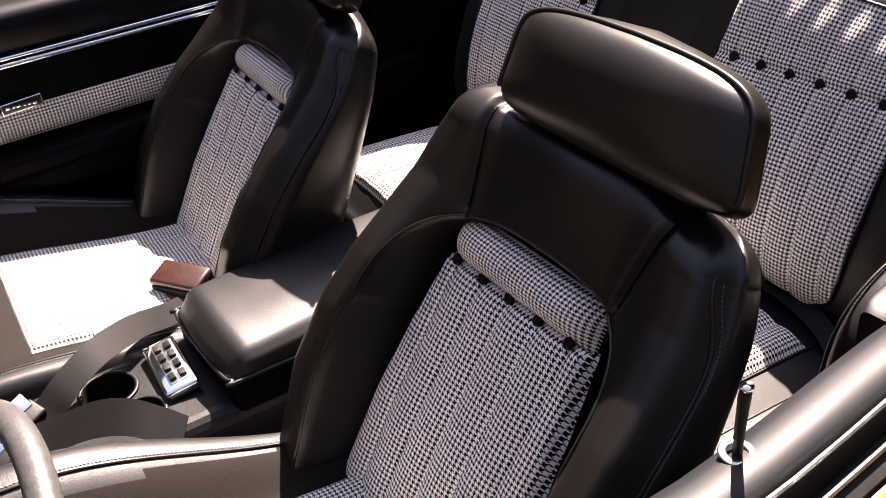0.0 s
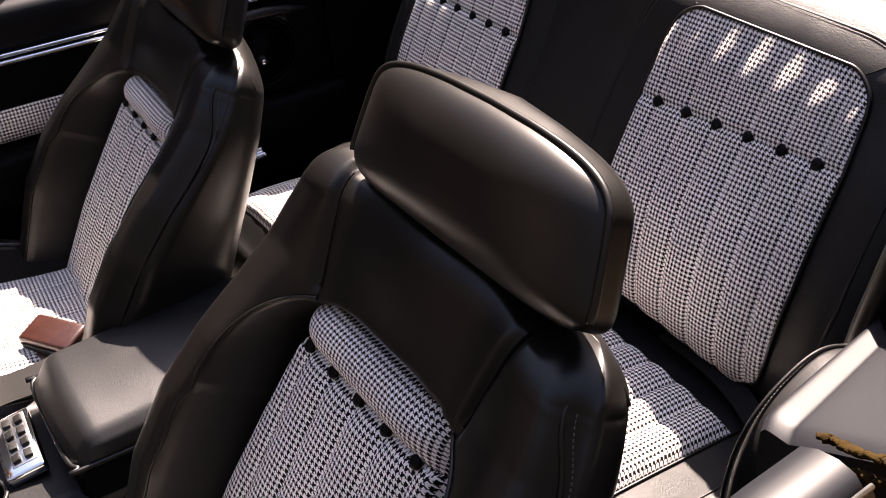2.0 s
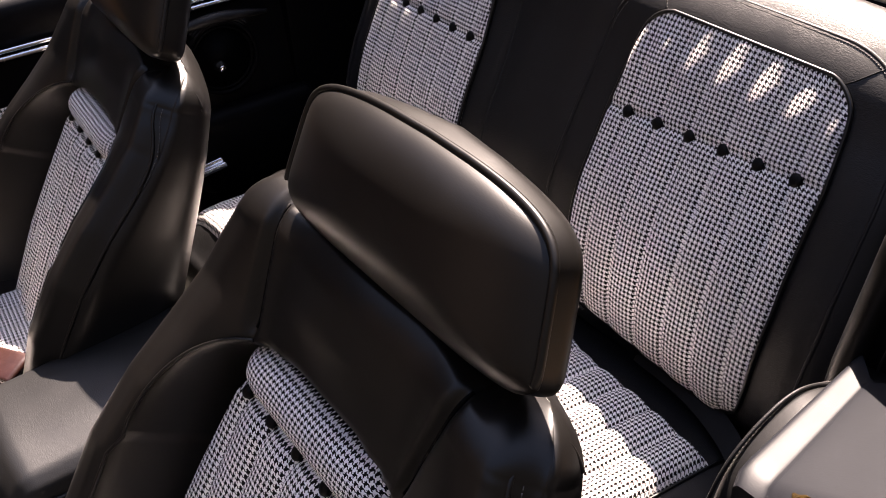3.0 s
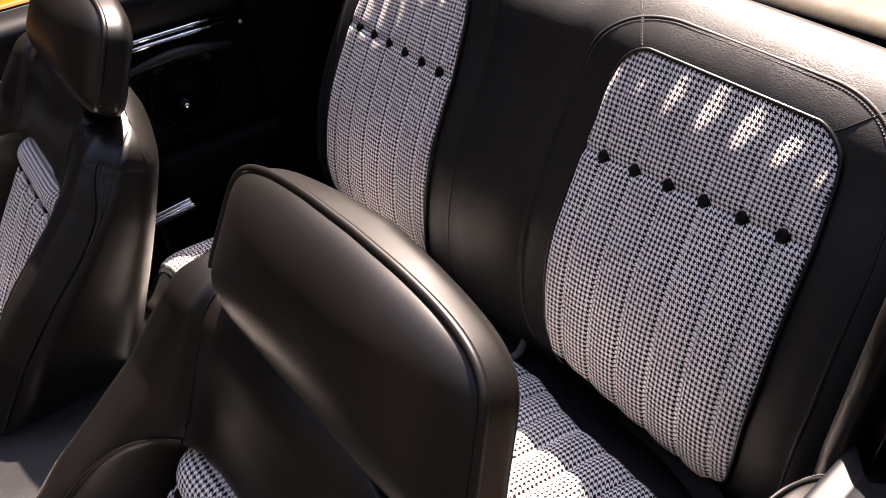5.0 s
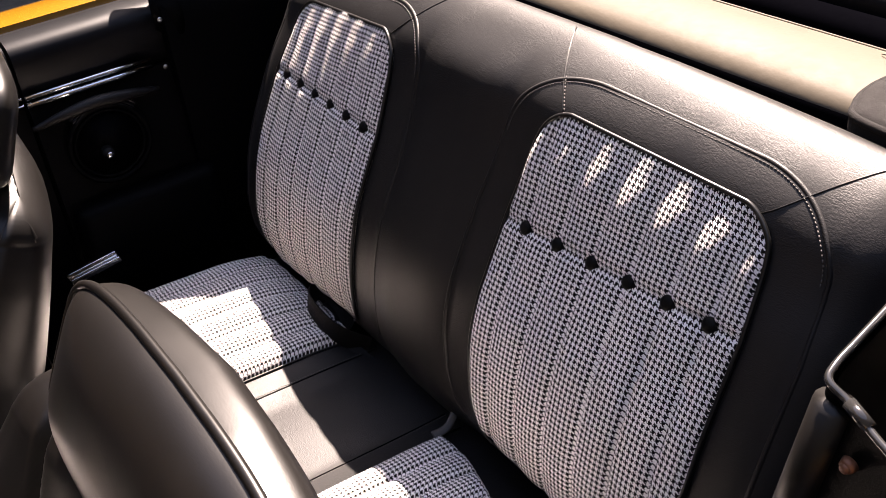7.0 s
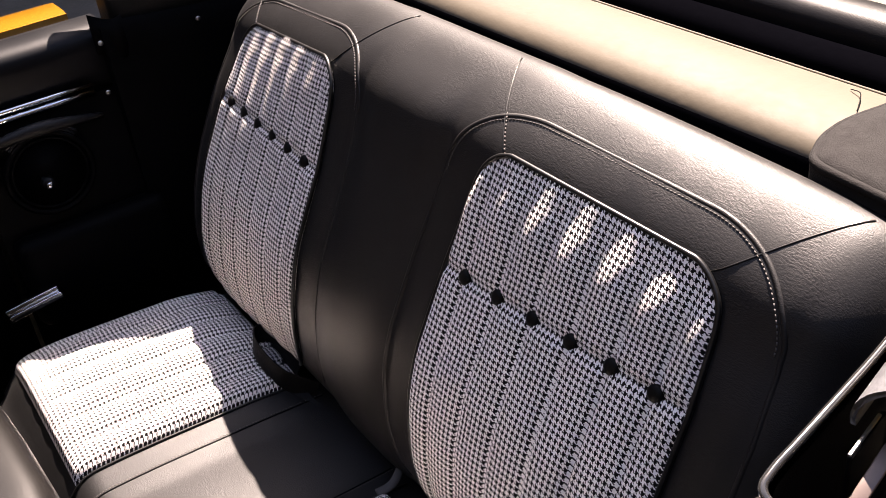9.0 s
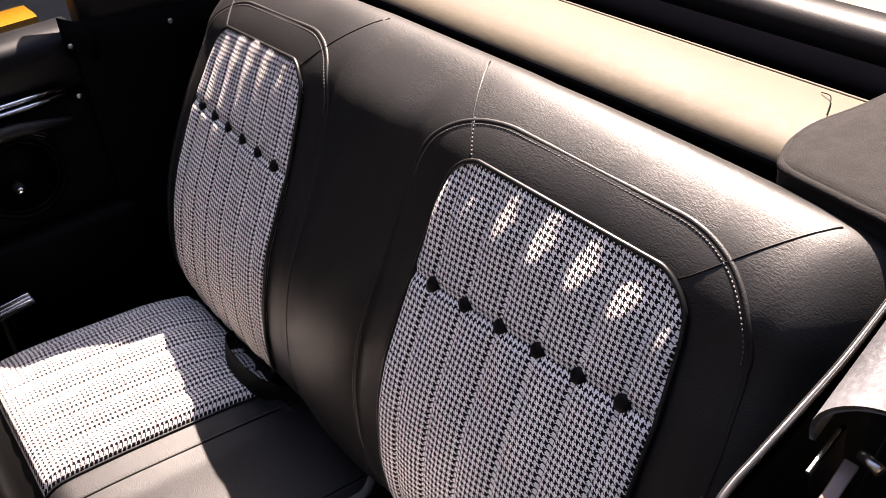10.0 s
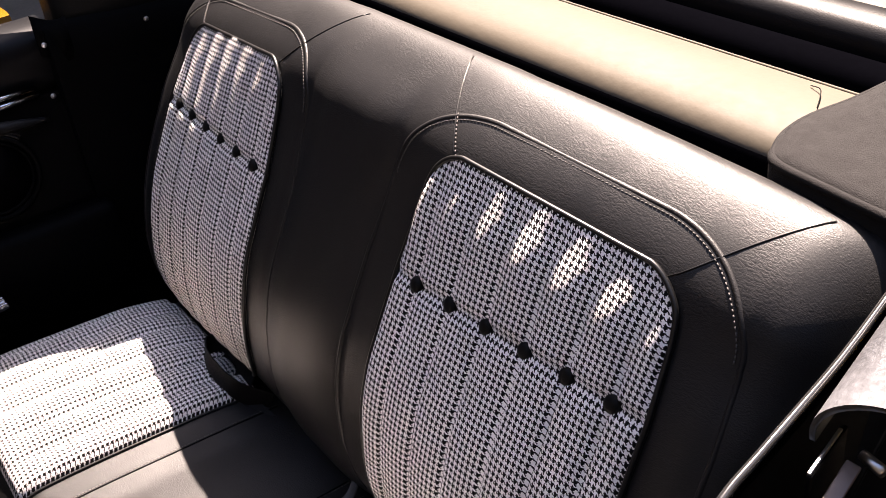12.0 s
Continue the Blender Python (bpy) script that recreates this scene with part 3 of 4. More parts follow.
def cushion(seat):
    half, back, front = 0.262, 0.04, -0.48

    def top(u, y, d=0.0):
        a = abs(u) / half
        z = 0.004 + 0.055 * smoothstep(0.03, -0.40, y) - 0.10 * smoothstep(-0.38, -0.50, y) ** 2
        z += 0.022 * smoothstep(0.55, 0.80, a) - 0.060 * smoothstep(0.82, 1.0, a) ** 2
        if u < 0:
            z += 0.060 * smoothstep(0.06, -0.34, y) * smoothstep(0.45, 0.85, a)
            u -= 0.045 * smoothstep(0.04, -0.30, y) * smoothstep(0.6, 1.0, a)
        return Vector((u, y, z + d))

    nu, nv = 80, 60
    verts = []
    for j in range(nv):
        y = back + (front - back) * j / (nv - 1)
        row = [top(half * math.sin(math.pi / 2 * (-1 + 2 * i / (nu - 1))), y) for i in range(nu)]
        row = [Vector((row[0].x + 0.012, y, -0.20))] + row + [Vector((half * 0.97, y, -0.20))]
        verts += row
    faces = grid_faces(nu + 2, nv)
    faces.append(tuple(range(nu + 2)))
    faces.append(tuple((nv - 1) * (nu + 2) + k for k in range(nu + 2))[::-1])
    pad = build("cushion", verts, [q[::-1] for q in faces], CUSHION_VINYL, seat)
    pad.data.materials.append(VINYL_MATTE)
    for poly in pad.data.polygons:
        c = poly.center
        if abs(c.x) < 0.205 and -0.42 < c.y < 0.02 and c.z > -0.1:
            poly.material_index = 1
    nu, nv = 80, 80
    verts, uvs = [], []
    for j in range(nv):
        y = 0.02 - 0.33 * j / (nv - 1)
        for i in range(nu):
            a = -1 + 2 * i / (nu - 1)
            u = a * 0.150
            pleat = abs(math.sin(math.pi * u / 0.0485)) ** 0.6
            edge = min((1 - abs(a)) * 0.15, y + 0.31)
            d = (0.005 + 0.006 * pleat) * smoothstep(0, 0.012, edge) - 0.003 * (1 - smoothstep(0, 0.004, edge))
            verts.append(top(u, y, d))
            uvs.append((u, y))
    build("cushion_panel", verts, [q[::-1] for q in grid_faces(nu, nv)], CLOTH, seat, "black and white houndstooth pleated cloth", uvs)
    for s in (-1, 1):
        run = [top(s * 0.205, 0.02 - 0.44 * k / 40, 0.001) for k in range(41)]
        tube("seam", run, 0.002, PIPING, seat)
        stitches("stitching", [p + Vector((s * 0.005, 0, 0.001)) for p in run], seat, mat=PALE_THREAD)
    rounded_box("seat_frame", (0.42, 0.40, 0.12), PLASTIC, seat, "", 0.01, (0, -0.22, -0.255))


driver_seat = front_seat((0.415, 0.29, 0.57))
copy_thing(driver_seat, pose(-0.352, 0.350, 0.540, 1.5, 0, -2.5))

# ---- the car's shell round the cabin ----
def driver_side_door():
    door = thing("driver_door", (0.77, 0.0, 0.35), "open-topped yellow car door with padded grey-black sill", "car door")
    o = Vector((0.77, 0.0, 0.35))
    ys = [-0.75 + 1.37 * k / 24 for k in range(25)]
    lean = lambda y: 0.004 - 0.030 * smoothstep(0.30, 0.65, y)

    def run(name, section, mat, label="", y0=-0.75, y1=0.62):
        st = [(y, lean(y), 0.93 - o.z, 1, 1) for y in [y0 + (y1 - y0) * k / 24 for k in range(25)]]
        return swept(name, section, st, mat, door, label)

    run("top_pad", [(-0.026, -0.16), (-0.034, -0.05), (-0.033, -0.022), (-0.026, -0.008), (-0.012, 0.0), (0.004, 0.003), (0.018, 0.001), (0.024, -0.005), (0.026, -0.016), (0.026, -0.16)], PAD, "padded vinyl sill with worn scratches")
    run("inner_panel", [(-0.075, -0.56), (-0.080, -0.20), (-0.060, -0.15), (-0.027, -0.15), (-0.027, -0.56)], VINYL_SIDE, "", -0.75, 0.60)
    run("window_seal", [(0.027, -0.05), (0.027, -0.004), (0.031, -0.001), (0.034, -0.006), (0.034, -0.030), (0.050, -0.030), (0.050, -0.008), (0.054, -0.003), (0.066, -0.008), (0.067, -0.05)], RUBBER, "black rubber window slot seal")
    for x in (0.0305, 0.0545):
        tube("trim_strip", [(x + lean(y), y, 0.93 - o.z + 0.0005) for y in ys], 0.0022, STEEL, door, "thin bright metal window strip")
    run("outer_skin", [(0.068, -0.56), (0.068, -0.012), (0.071, -0.006), (0.078, -0.006), (0.100, -0.020), (0.128, -0.055), (0.150, -0.12), (0.160, -0.24), (0.150, -0.45), (0.125, -0.58), (0.08, -0.58)], YELLOW, "glossy yellow painted door skin")
    lock = tube("lock_button", [(-0.011, 0.379, 0.578), (-0.0105, 0.379, 0.605), (-0.010, 0.380, 0.632), (-0.009, 0.380, 0.640)], [0.0036, 0.0040, 0.0047, 0.0042], RUBBER, door, "black lock button with a bright tip", 14)
    tube("tip", [(-0.009, 0.380, 0.6395), (-0.009, 0.380, 0.6425)], 0.0049, CHROME, lock, "", 14)
    ring = [Vector((-0.011 + 0.0105 * math.cos(a), 0.379 + 0.0105 * math.sin(a), 0.5815 - 0.08 * 0.0105 * math.cos(a))) for a in np.linspace(0, 2 * math.pi, 28, endpoint=False)]
    tube("lock_collar", ring, 0.0032, STEEL, lock, "bright round collar", 8, True, 0.35, (0, 0, 1))
    return door


driver_side_door()


def lock_for(parent, place):
    p = Vector(place)
    lock = tube("lock_button", [p, p + Vector((0, 0, 0.03)), p + Vector((0, 0, 0.055))], [0.0042, 0.0047, 0.0055], RUBBER, parent, "black lock button", 12)
    ring = [p + Vector((0.0105 * math.cos(a), 0.0105 * math.sin(a), 0.001)) for a in np.linspace(0, 2 * math.pi, 24, endpoint=False)]
    tube("lock_collar", ring, 0.0036, CHROME, lock, "bright round collar", 8, True, 0.6, (0, 0, 1))


def passenger_side_door():
    o = Vector((-0.72, 0.0, 0.35))
    door = thing("passenger_door", o, "black trimmed car door with bright strip and houndstooth band", "car door")
    z0 = 0.93 - o.z

    def run(name, section, mat, label="", y0=-0.75, y1=0.70, n=16):
        return swept(name, section[::-1], [(y0 + (y1 - y0) * k / n, 0, z0, 1, 1) for k in range(n + 1)], mat, door, label)

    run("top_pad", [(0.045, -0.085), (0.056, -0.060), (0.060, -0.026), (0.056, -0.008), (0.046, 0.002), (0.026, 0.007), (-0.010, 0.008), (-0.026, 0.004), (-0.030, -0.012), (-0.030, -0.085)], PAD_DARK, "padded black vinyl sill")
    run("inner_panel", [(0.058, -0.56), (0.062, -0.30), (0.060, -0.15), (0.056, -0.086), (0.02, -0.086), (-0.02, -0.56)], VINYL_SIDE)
    for dz in (-0.070, -0.082):
        tube("trim_strip", [(0.0615, y, z0 + dz) for y in np.linspace(-0.75, 0.70, 8)], 0.0052 if dz < -0.075 else 0.0040, CHROME, door, "bright metal trim strip")
    verts, uvs = [], []
    for j in range(12):
        q = j / 11
        for i in range(60):
            y = -0.60 + 1.08 * i / 59
            zz = -0.212 + 0.054 * q + 0.004 * (y - 0.2)
            verts.append((0.061 + 0.005 * math.sin(math.pi * q) ** 0.5, y, z0 + zz))
            uvs.append((y, zz))
    build("cloth_band", verts, [q[::-1] for q in grid_faces(60, 12)][::1], CLOTH, door, "black and white houndstooth cloth band", uvs)
    badge = rounded_box("badge", (0.004, 0.070, 0.020), CHROME, door, "small dark badge with a bright rim", 0.0015, (0.068, 0.183, z0 - 0.151), (3, 0, 0))
    rounded_box("badge_face", (0.002, 0.066, 0.016), PIPING, badge, "", 0.0005, (0.0698, 0.183, z0 - 0.151), (3, 0, 0))
    for k, (dy, h, w) in enumerate(((-0.024, 0.009, 0.006), (-0.014, 0.005, 0.005), (-0.006, 0.005, 0.007), (0.004, 0.005, 0.005), (0.012, 0.005, 0.005), (0.021, 0.006, 0.006))):
        rounded_box("badge_mark", (0.001, w, h * 0.55), CHROME, badge, "", 0.0003, (0.0712, 0.183 + dy, z0 - 0.1515 - dy * 0.05), (3, 0, 0))
    arm = rounded_box("armrest", (0.060, 0.52, 0.040), VINYL_SIDE, door, "long black padded pull armrest", 0.012, (0.085, 0.13, z0 - 0.245), (1.5, 0, 0))
    rounded_box("armrest_base", (0.045, 0.50, 0.05), VINYL_SIDE, arm, "", 0.012, (0.080, 0.13, z0 - 0.285), (1.5, 0, 0))
    rounded_box("door_handle", (0.012, 0.07, 0.014), CHROME, door, "bright inner door handle", 0.004, (0.072, -0.10, z0 - 0.33))
    run("window_seal", [(-0.031, -0.05), (-0.031, -0.001), (-0.036, 0.002), (-0.040, -0.01), (-0.052, -0.01), (-0.054, 0.0), (-0.058, -0.004), (-0.058, -0.05)][::-1], RUBBER)
    run("outer_skin", [(-0.060, -0.56), (-0.060, -0.010), (-0.064, -0.001), (-0.076, 0.002), (-0.130, 0.002), (-0.185, -0.010), (-0.215, -0.045), (-0.226, -0.20), (-0.205, -0.45), (-0.160, -0.58), (-0.08, -0.58)][::-1], YELLOW, "glossy yellow painted door skin")
    lock_for(door, (0.005, 0.43, z0 + 0.006))
    return door


passenger_side_door()


def passenger_quarter():
    o = Vector((-0.70, 0.95, 0.35))
    side = thing("quarter_trim", o, "black vinyl rear side trim with round recess and bright strip", "side trim")
    z0 = 0.93 - o.z

    def run(name, section, y0, y1, mat, label="", n=10, drop=0.0):
        return swept(name, section[::-1], [(y0 + (y1 - y0) * k / n - o.y, 0, z0 - drop * k / n, 1, 1) for k in range(n + 1)], mat, side, label)

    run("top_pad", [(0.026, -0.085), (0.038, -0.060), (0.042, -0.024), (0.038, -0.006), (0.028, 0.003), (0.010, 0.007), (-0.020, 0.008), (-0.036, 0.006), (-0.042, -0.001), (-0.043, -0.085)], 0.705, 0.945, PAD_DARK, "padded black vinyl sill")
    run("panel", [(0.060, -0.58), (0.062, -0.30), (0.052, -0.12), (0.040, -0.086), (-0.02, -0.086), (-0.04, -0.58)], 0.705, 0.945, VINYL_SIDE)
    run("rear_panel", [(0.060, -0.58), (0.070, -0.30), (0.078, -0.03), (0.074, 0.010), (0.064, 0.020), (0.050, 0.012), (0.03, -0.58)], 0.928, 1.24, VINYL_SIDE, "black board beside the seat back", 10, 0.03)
    for dz in (-0.070, -0.082):
        tube("trim_strip", [(0.0465, y - o.y, z0 + dz) for y in np.linspace(0.705, 0.900, 4)], 0.0052 if dz < -0.075 else 0.0040, CHROME, side, "bright metal trim strip")
    run("outer_skin", [(-0.070, -0.56), (-0.070, -0.010), (-0.074, 0.004), (-0.090, 0.006), (-0.150, 0.004), (-0.205, -0.010), (-0.235, -0.045), (-0.246, -0.20), (-0.225, -0.45), (-0.180, -0.58), (-0.10, -0.58)][::-1], 0.705, 0.92, YELLOW, "glossy yellow painted rear wing")
    run("rear_skin", [(-0.070, -0.56), (-0.070, -0.075), (-0.080, -0.060), (-0.150, -0.062), (-0.205, -0.070), (-0.235, -0.10), (-0.246, -0.22), (-0.225, -0.45), (-0.180, -0.58), (-0.10, -0.58)][::-1], 0.925, 2.4, YELLOW, "glossy yellow painted rear wing")
    # ridge over the recess, the round recess with its rim, and the small bright knob
    ridge = curve_points([(0.052, 0.700 - o.y, 0.812 - o.z), (0.064, 0.75 - o.y, 0.824 - o.z), (0.068, 0.80 - o.y, 0.829 - o.z), (0.064, 0.85 - o.y, 0.823 - o.z), (0.052, 0.900 - o.y, 0.812 - o.z)], 8)
    tube("ridge", ridge, [0.004 + 0.006 * math.sin(math.pi * k / (len(ridge) - 1)) for k in range(len(ridge))], VINYL, side)
    # Rim is near black as in shade; lighter arcs below draw its lit top.
    for r, w in ((0.062, 0.0045), (0.054, 0.0025)):
        ring = [Vector((0.066, 0.800 - o.y + r * math.cos(a), 0.758 - o.z + r * math.sin(a))) for a in np.linspace(0, 2 * math.pi, 64, endpoint=False)]
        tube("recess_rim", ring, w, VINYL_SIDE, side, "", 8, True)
    # Lit ribs on top of the rim, put in as paler arcs.
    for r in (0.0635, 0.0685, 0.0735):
        tube("lit_rim_arc", [(0.068, 0.800 - o.y + r * math.cos(a), 0.758 - o.z + r * math.sin(a)) for a in np.linspace(0.75, 2.3, 24)], 0.0020, PAD, side, "paler arcs for the lit top of the ribbed rim")
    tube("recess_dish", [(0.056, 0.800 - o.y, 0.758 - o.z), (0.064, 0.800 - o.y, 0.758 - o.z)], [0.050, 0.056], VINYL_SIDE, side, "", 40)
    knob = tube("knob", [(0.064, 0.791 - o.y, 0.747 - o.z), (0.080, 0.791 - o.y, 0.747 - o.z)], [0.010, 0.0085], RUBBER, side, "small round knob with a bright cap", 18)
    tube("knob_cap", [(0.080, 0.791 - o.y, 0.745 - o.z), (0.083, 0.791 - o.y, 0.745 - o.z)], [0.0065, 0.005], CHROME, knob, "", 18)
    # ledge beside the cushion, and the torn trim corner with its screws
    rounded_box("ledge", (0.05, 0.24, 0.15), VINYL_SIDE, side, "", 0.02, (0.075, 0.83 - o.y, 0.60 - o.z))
    corner = []
    for k in range(14):
        a = k / 13
        corner.append((0.074 - 0.009 * math.cos(a * 4), 0.918 - o.y + 0.042 * a, 0.964 - o.z - 0.010 * math.sin(a * 2.2)))
    low = [(x - 0.004, y, z - 0.060) for x, y, z in corner]
    back = [(x - 0.006, y, z) for x, y, z in corner]
    verts = corner + low + [(x - 0.006, y, z) for x, y, z in low] + back
    n = len(corner)
    faces = []
    for a, b in ((0, 1), (1, 2), (2, 3), (3, 0)):
        faces += [(a * n + i, a * n + i + 1, b * n + i + 1, b * n + i) for i in range(n - 1)]
    build("trim_corner", verts, faces, VINYL_SIDE, side, "curled black vinyl trim corner")
    for y, z in ((0.922, 0.925), (1.071, 0.918), (0.912, 0.852)):
        rounded_screw(Vector((0.078, y - o.y, z - o.z)), 0.0040, side)
    return side


def rounded_screw(c, r, parent):
    verts, rings = [], ((1.0, 0.0), (1.0, 0.25), (0.7, 0.55), (0.15, 0.65))
    for rr, h in rings:
        for k in range(12):
            a = 2 * math.pi * k / 12
            verts.append(c + Vector((h * r, math.cos(a) * r * rr, math.sin(a) * r * rr)))
    build("screw", verts, grid_faces(12, len(rings), True) + [tuple((len(rings) - 1) * 12 + k for k in range(12))], STEEL, parent)


passenger_quarter()


def driver_quarter():
    o = Vector((0.66, 0.80, 0.30))
    side = thing("quarter_trim", o, "grey-black padded rear side trim with stitched welt", "side trim")
    # sloping pad on top, its inner edge rounded
    section = [(0.010, -0.060), (-0.004, -0.050), (-0.005, -0.012), (-0.003, -0.004), (0.003, 0.000), (0.022, 0.001), (0.027, 0.003), (0.034, 0.007), (0.080, 0.031), (0.130, 0.056), (0.160, 0.067), (0.172, 0.068), (0.178, 0.062), (0.180, 0.030), (0.120, 0.010), (0.06, -0.030)]
    section = [(p.x, p.z) for p in curve_points([(x, 0, z) for x, z in section], 4, True)]
    verts = []
    n = 16
    for k in range(n + 1):
        q = k / n
        for dx, dz in section:
            y0, y1 = 0.684 - 0.02 * dx, 0.874 - 0.9 * max(0.0, min(dx, 0.035)) + 0.3 * max(0.0, dx - 0.035)
            tuck = smoothstep(0.08, 0.0, q)
            verts.append(Vector((0.634 - 0.037 * q + dx + 0.004 * tuck, y0 + (y1 - y0) * q, 0.850 - 0.006 * q + dz - 0.006 * tuck)) - o)
    m = len(section)
    faces = grid_faces(m, n + 1, True) + [tuple(range(m)), tuple(n * m + k for k in range(m))[::-1]]
    ob = build("top_pad", verts, faces, PAD, side, "sloping padded vinyl top")
    ob.data.set_sharp_from_angle(angle=radians(50))
    # armrest box below, with a rounded welted front edge
    edge = curve_points([(0.0, 0.88, 0.790), (0.0, 0.845, 0.822), (0.0, 0.805, 0.836), (0.0, 0.765, 0.826), (0.0, 0.728, 0.800), (0.0, 0.706, 0.760), (0.0, 0.697, 0.70), (0.0, 0.694, 0.60), (0.0, 0.694, 0.40)], 8)
    verts = []
    for x in (0.588, 0.591, 0.597, 0.64):
        r = {0.588: 0.010, 0.591: 0.003, 0.597: 0.0, 0.64: 0.0}[x]
        for p in edge:
            cy, cz = 0.85, 0.60
            d = Vector((0, p.y - cy, p.z - cz)).normalized() * r
            verts.append(Vector((x, p.y - d.y, p.z - d.z)) - o)
    e = len(edge)
    faces = [q[::-1] for q in grid_faces(e, 4)]
    inner = [Vector((0.588, 0.95, 0.760)) - o, Vector((0.588, 0.95, 0.40)) - o]
    verts += inner
    faces.append(tuple(range(e)) + (len(verts) - 1, len(verts) - 2))
    build("side_panel", verts, faces, VINYL, side)
    tube("welt", [Vector((0.590, p.y - 0.002, p.z)) - o for p in edge], 0.0019, VINYL, side)
    stitches("stitching", [Vector((0.5865, p.y + 0.010, p.z - 0.006)) - o for p in edge[6:40]], side)
    # jamb under the pad's open end, coloured near black for the shade there
    rounded_box("door_jamb", (0.13, 0.05, 0.29), VINYL_SIDE, side, "door jamb darkened for the shade under the pad", 0.01, Vector((0.740, 0.672, 0.665)) - o)
    # torn end of the pad: crumbling foam and a loose grey shred of vinyl
    rng = random.Random(4)
    for path, r in (([(0.688, 0.676, 0.876), (0.702, 0.672, 0.884), (0.718, 0.670, 0.890), (0.738, 0.668, 0.897), (0.760, 0.667, 0.905)], 0.0052), ([(0.722, 0.664, 0.874), (0.740, 0.662, 0.884), (0.764, 0.660, 0.894)], 0.0042)):
        line = curve_points(path, 10)
        radii = [r * (0.55 + 0.75 * rng.random()) for _ in line]
        tube("torn_foam", [p - o + Vector((0, 0.008, -0.003)) + Vector((rng.uniform(-1, 1), rng.uniform(-1, 1), rng.uniform(-1, 1))) * 0.0015 for p in line], radii, FOAM, side, "crumbling yellow foam in the torn pad end", 9, False, 0.6)
    shred = curve_points([(0.690, 0.664, 0.864), (0.704, 0.660, 0.871), (0.720, 0.657, 0.872), (0.734, 0.655, 0.868)], 8)
    tube("torn_shred", [p - o + Vector((0, 0, rng.uniform(-1, 1) * 0.0012)) for p in shred], [0.0075 * (0.7 + 0.6 * rng.random()) for _ in shred], PAD, side, "ragged grey vinyl shred", 8, False, 0.45)
    swept("outer_skin", [(0.795, 0.35), (0.806, 0.86), (0.816, 0.921), (0.826, 0.926), (0.850, 0.922), (0.885, 0.895), (0.912, 0.84), (0.925, 0.70), (0.915, 0.48), (0.89, 0.35)], [(y - o.y, -o.x, -o.z, 1, 1) for y in (0.63, 0.9, 1.2, 1.6, 2.0, 2.4)], YELLOW, side, "glossy yellow painted rear wing")
    return side


driver_quarter()


# ---- folded roof parts beside and behind the rear seat ----
def roof_curtain():
    """The black flap round the folded roof's hinge, with a bright wire in its upper hem."""
    o = Vector((0.62, 0.93, 0.30))
    flap = thing("roof_flap", o, "black vinyl flap with glossy wire hem and copper snap", "roof flap")
    top = curve_points([(0.760, 0.868, 0.988), (0.700, 0.872, 0.992), (0.650, 0.884, 0.998), (0.622, 0.892, 1.005), (0.606, 0.894, 1.010), (0.601, 0.906, 1.013), (0.597, 0.932, 1.016), (0.591, 0.970, 1.020), (0.583, 1.014, 1.023), (0.574, 1.056, 1.027), (0.564, 1.100, 1.032)], 6)
    low = []
    for p in top:
        low.append(Vector((p.x - 0.040 + 0.020 * smoothstep(0.62, 0.70, p.x), p.y - 0.022, 0.55)))
    n = len(top)
    verts = []
    rows = 12
    for side_off in (0.0, 0.004):
        for j in range(rows):
            q = j / (rows - 1)
            for i in range(n):
                p = top[i].lerp(low[i], q)
                swell = 0.006 * math.sin(q * 3.1)
                verts.append(p + Vector((side_off - (swell if i > 26 else 0.0), side_off - (swell if i <= 26 else 0.0), 0)) - o)
    faces = grid_faces(n, rows) + [q[::-1] for q in grid_faces(n, rows, False, n * rows)]
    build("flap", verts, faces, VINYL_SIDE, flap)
    tube("post", [Vector((0.612, 0.894, 1.000)) - o, Vector((0.598, 0.888, 0.92)) - o, Vector((0.582, 0.878, 0.82)) - o, Vector((0.570, 0.868, 0.70)) - o], 0.0135, VINYL_SOFT, flap, "rolled vinyl edge", 14)
    tube("wire_hem", [p + Vector((0, 0, 0.003)) - o for p in top], 0.0027, GLOSS_BLACK, flap, "glossy black wire hem", 10)
    tube("wire_joint", [Vector((0.640, 0.888, 1.003)) - o, Vector((0.622, 0.892, 1.008)) - o], 0.0045, GLOSS_BLACK, flap, "", 10)
    snap = tube("snap", [Vector((0.634, 0.8835, 0.974)) - o, Vector((0.634, 0.8785, 0.973)) - o], [0.0058, 0.0046], COPPER, flap, "round copper snap", 18)
    tube("snap_centre", [Vector((0.634, 0.8790, 0.973)) - o, Vector((0.634, 0.8765, 0.973)) - o], [0.004, 0.003], COPPER, snap, "", 12)
    tube("seam", [Vector((0.634, 0.874, 0.93)) - o, Vector((0.618, 0.868, 0.85)) - o, Vector((0.606, 0.862, 0.76)) - o], 0.0010, PIPING, flap)
    return flap


GLOSS_BLACK = plain("gloss_black_metal", (0.02, 0.02, 0.02), 0.16, 0.0, 0.2, 0.0, 60.0, 0.6)
COPPER = plain("dull_copper", (0.20, 0.085, 0.05), 0.45, 0.4, 0.3)
roof_curtain()


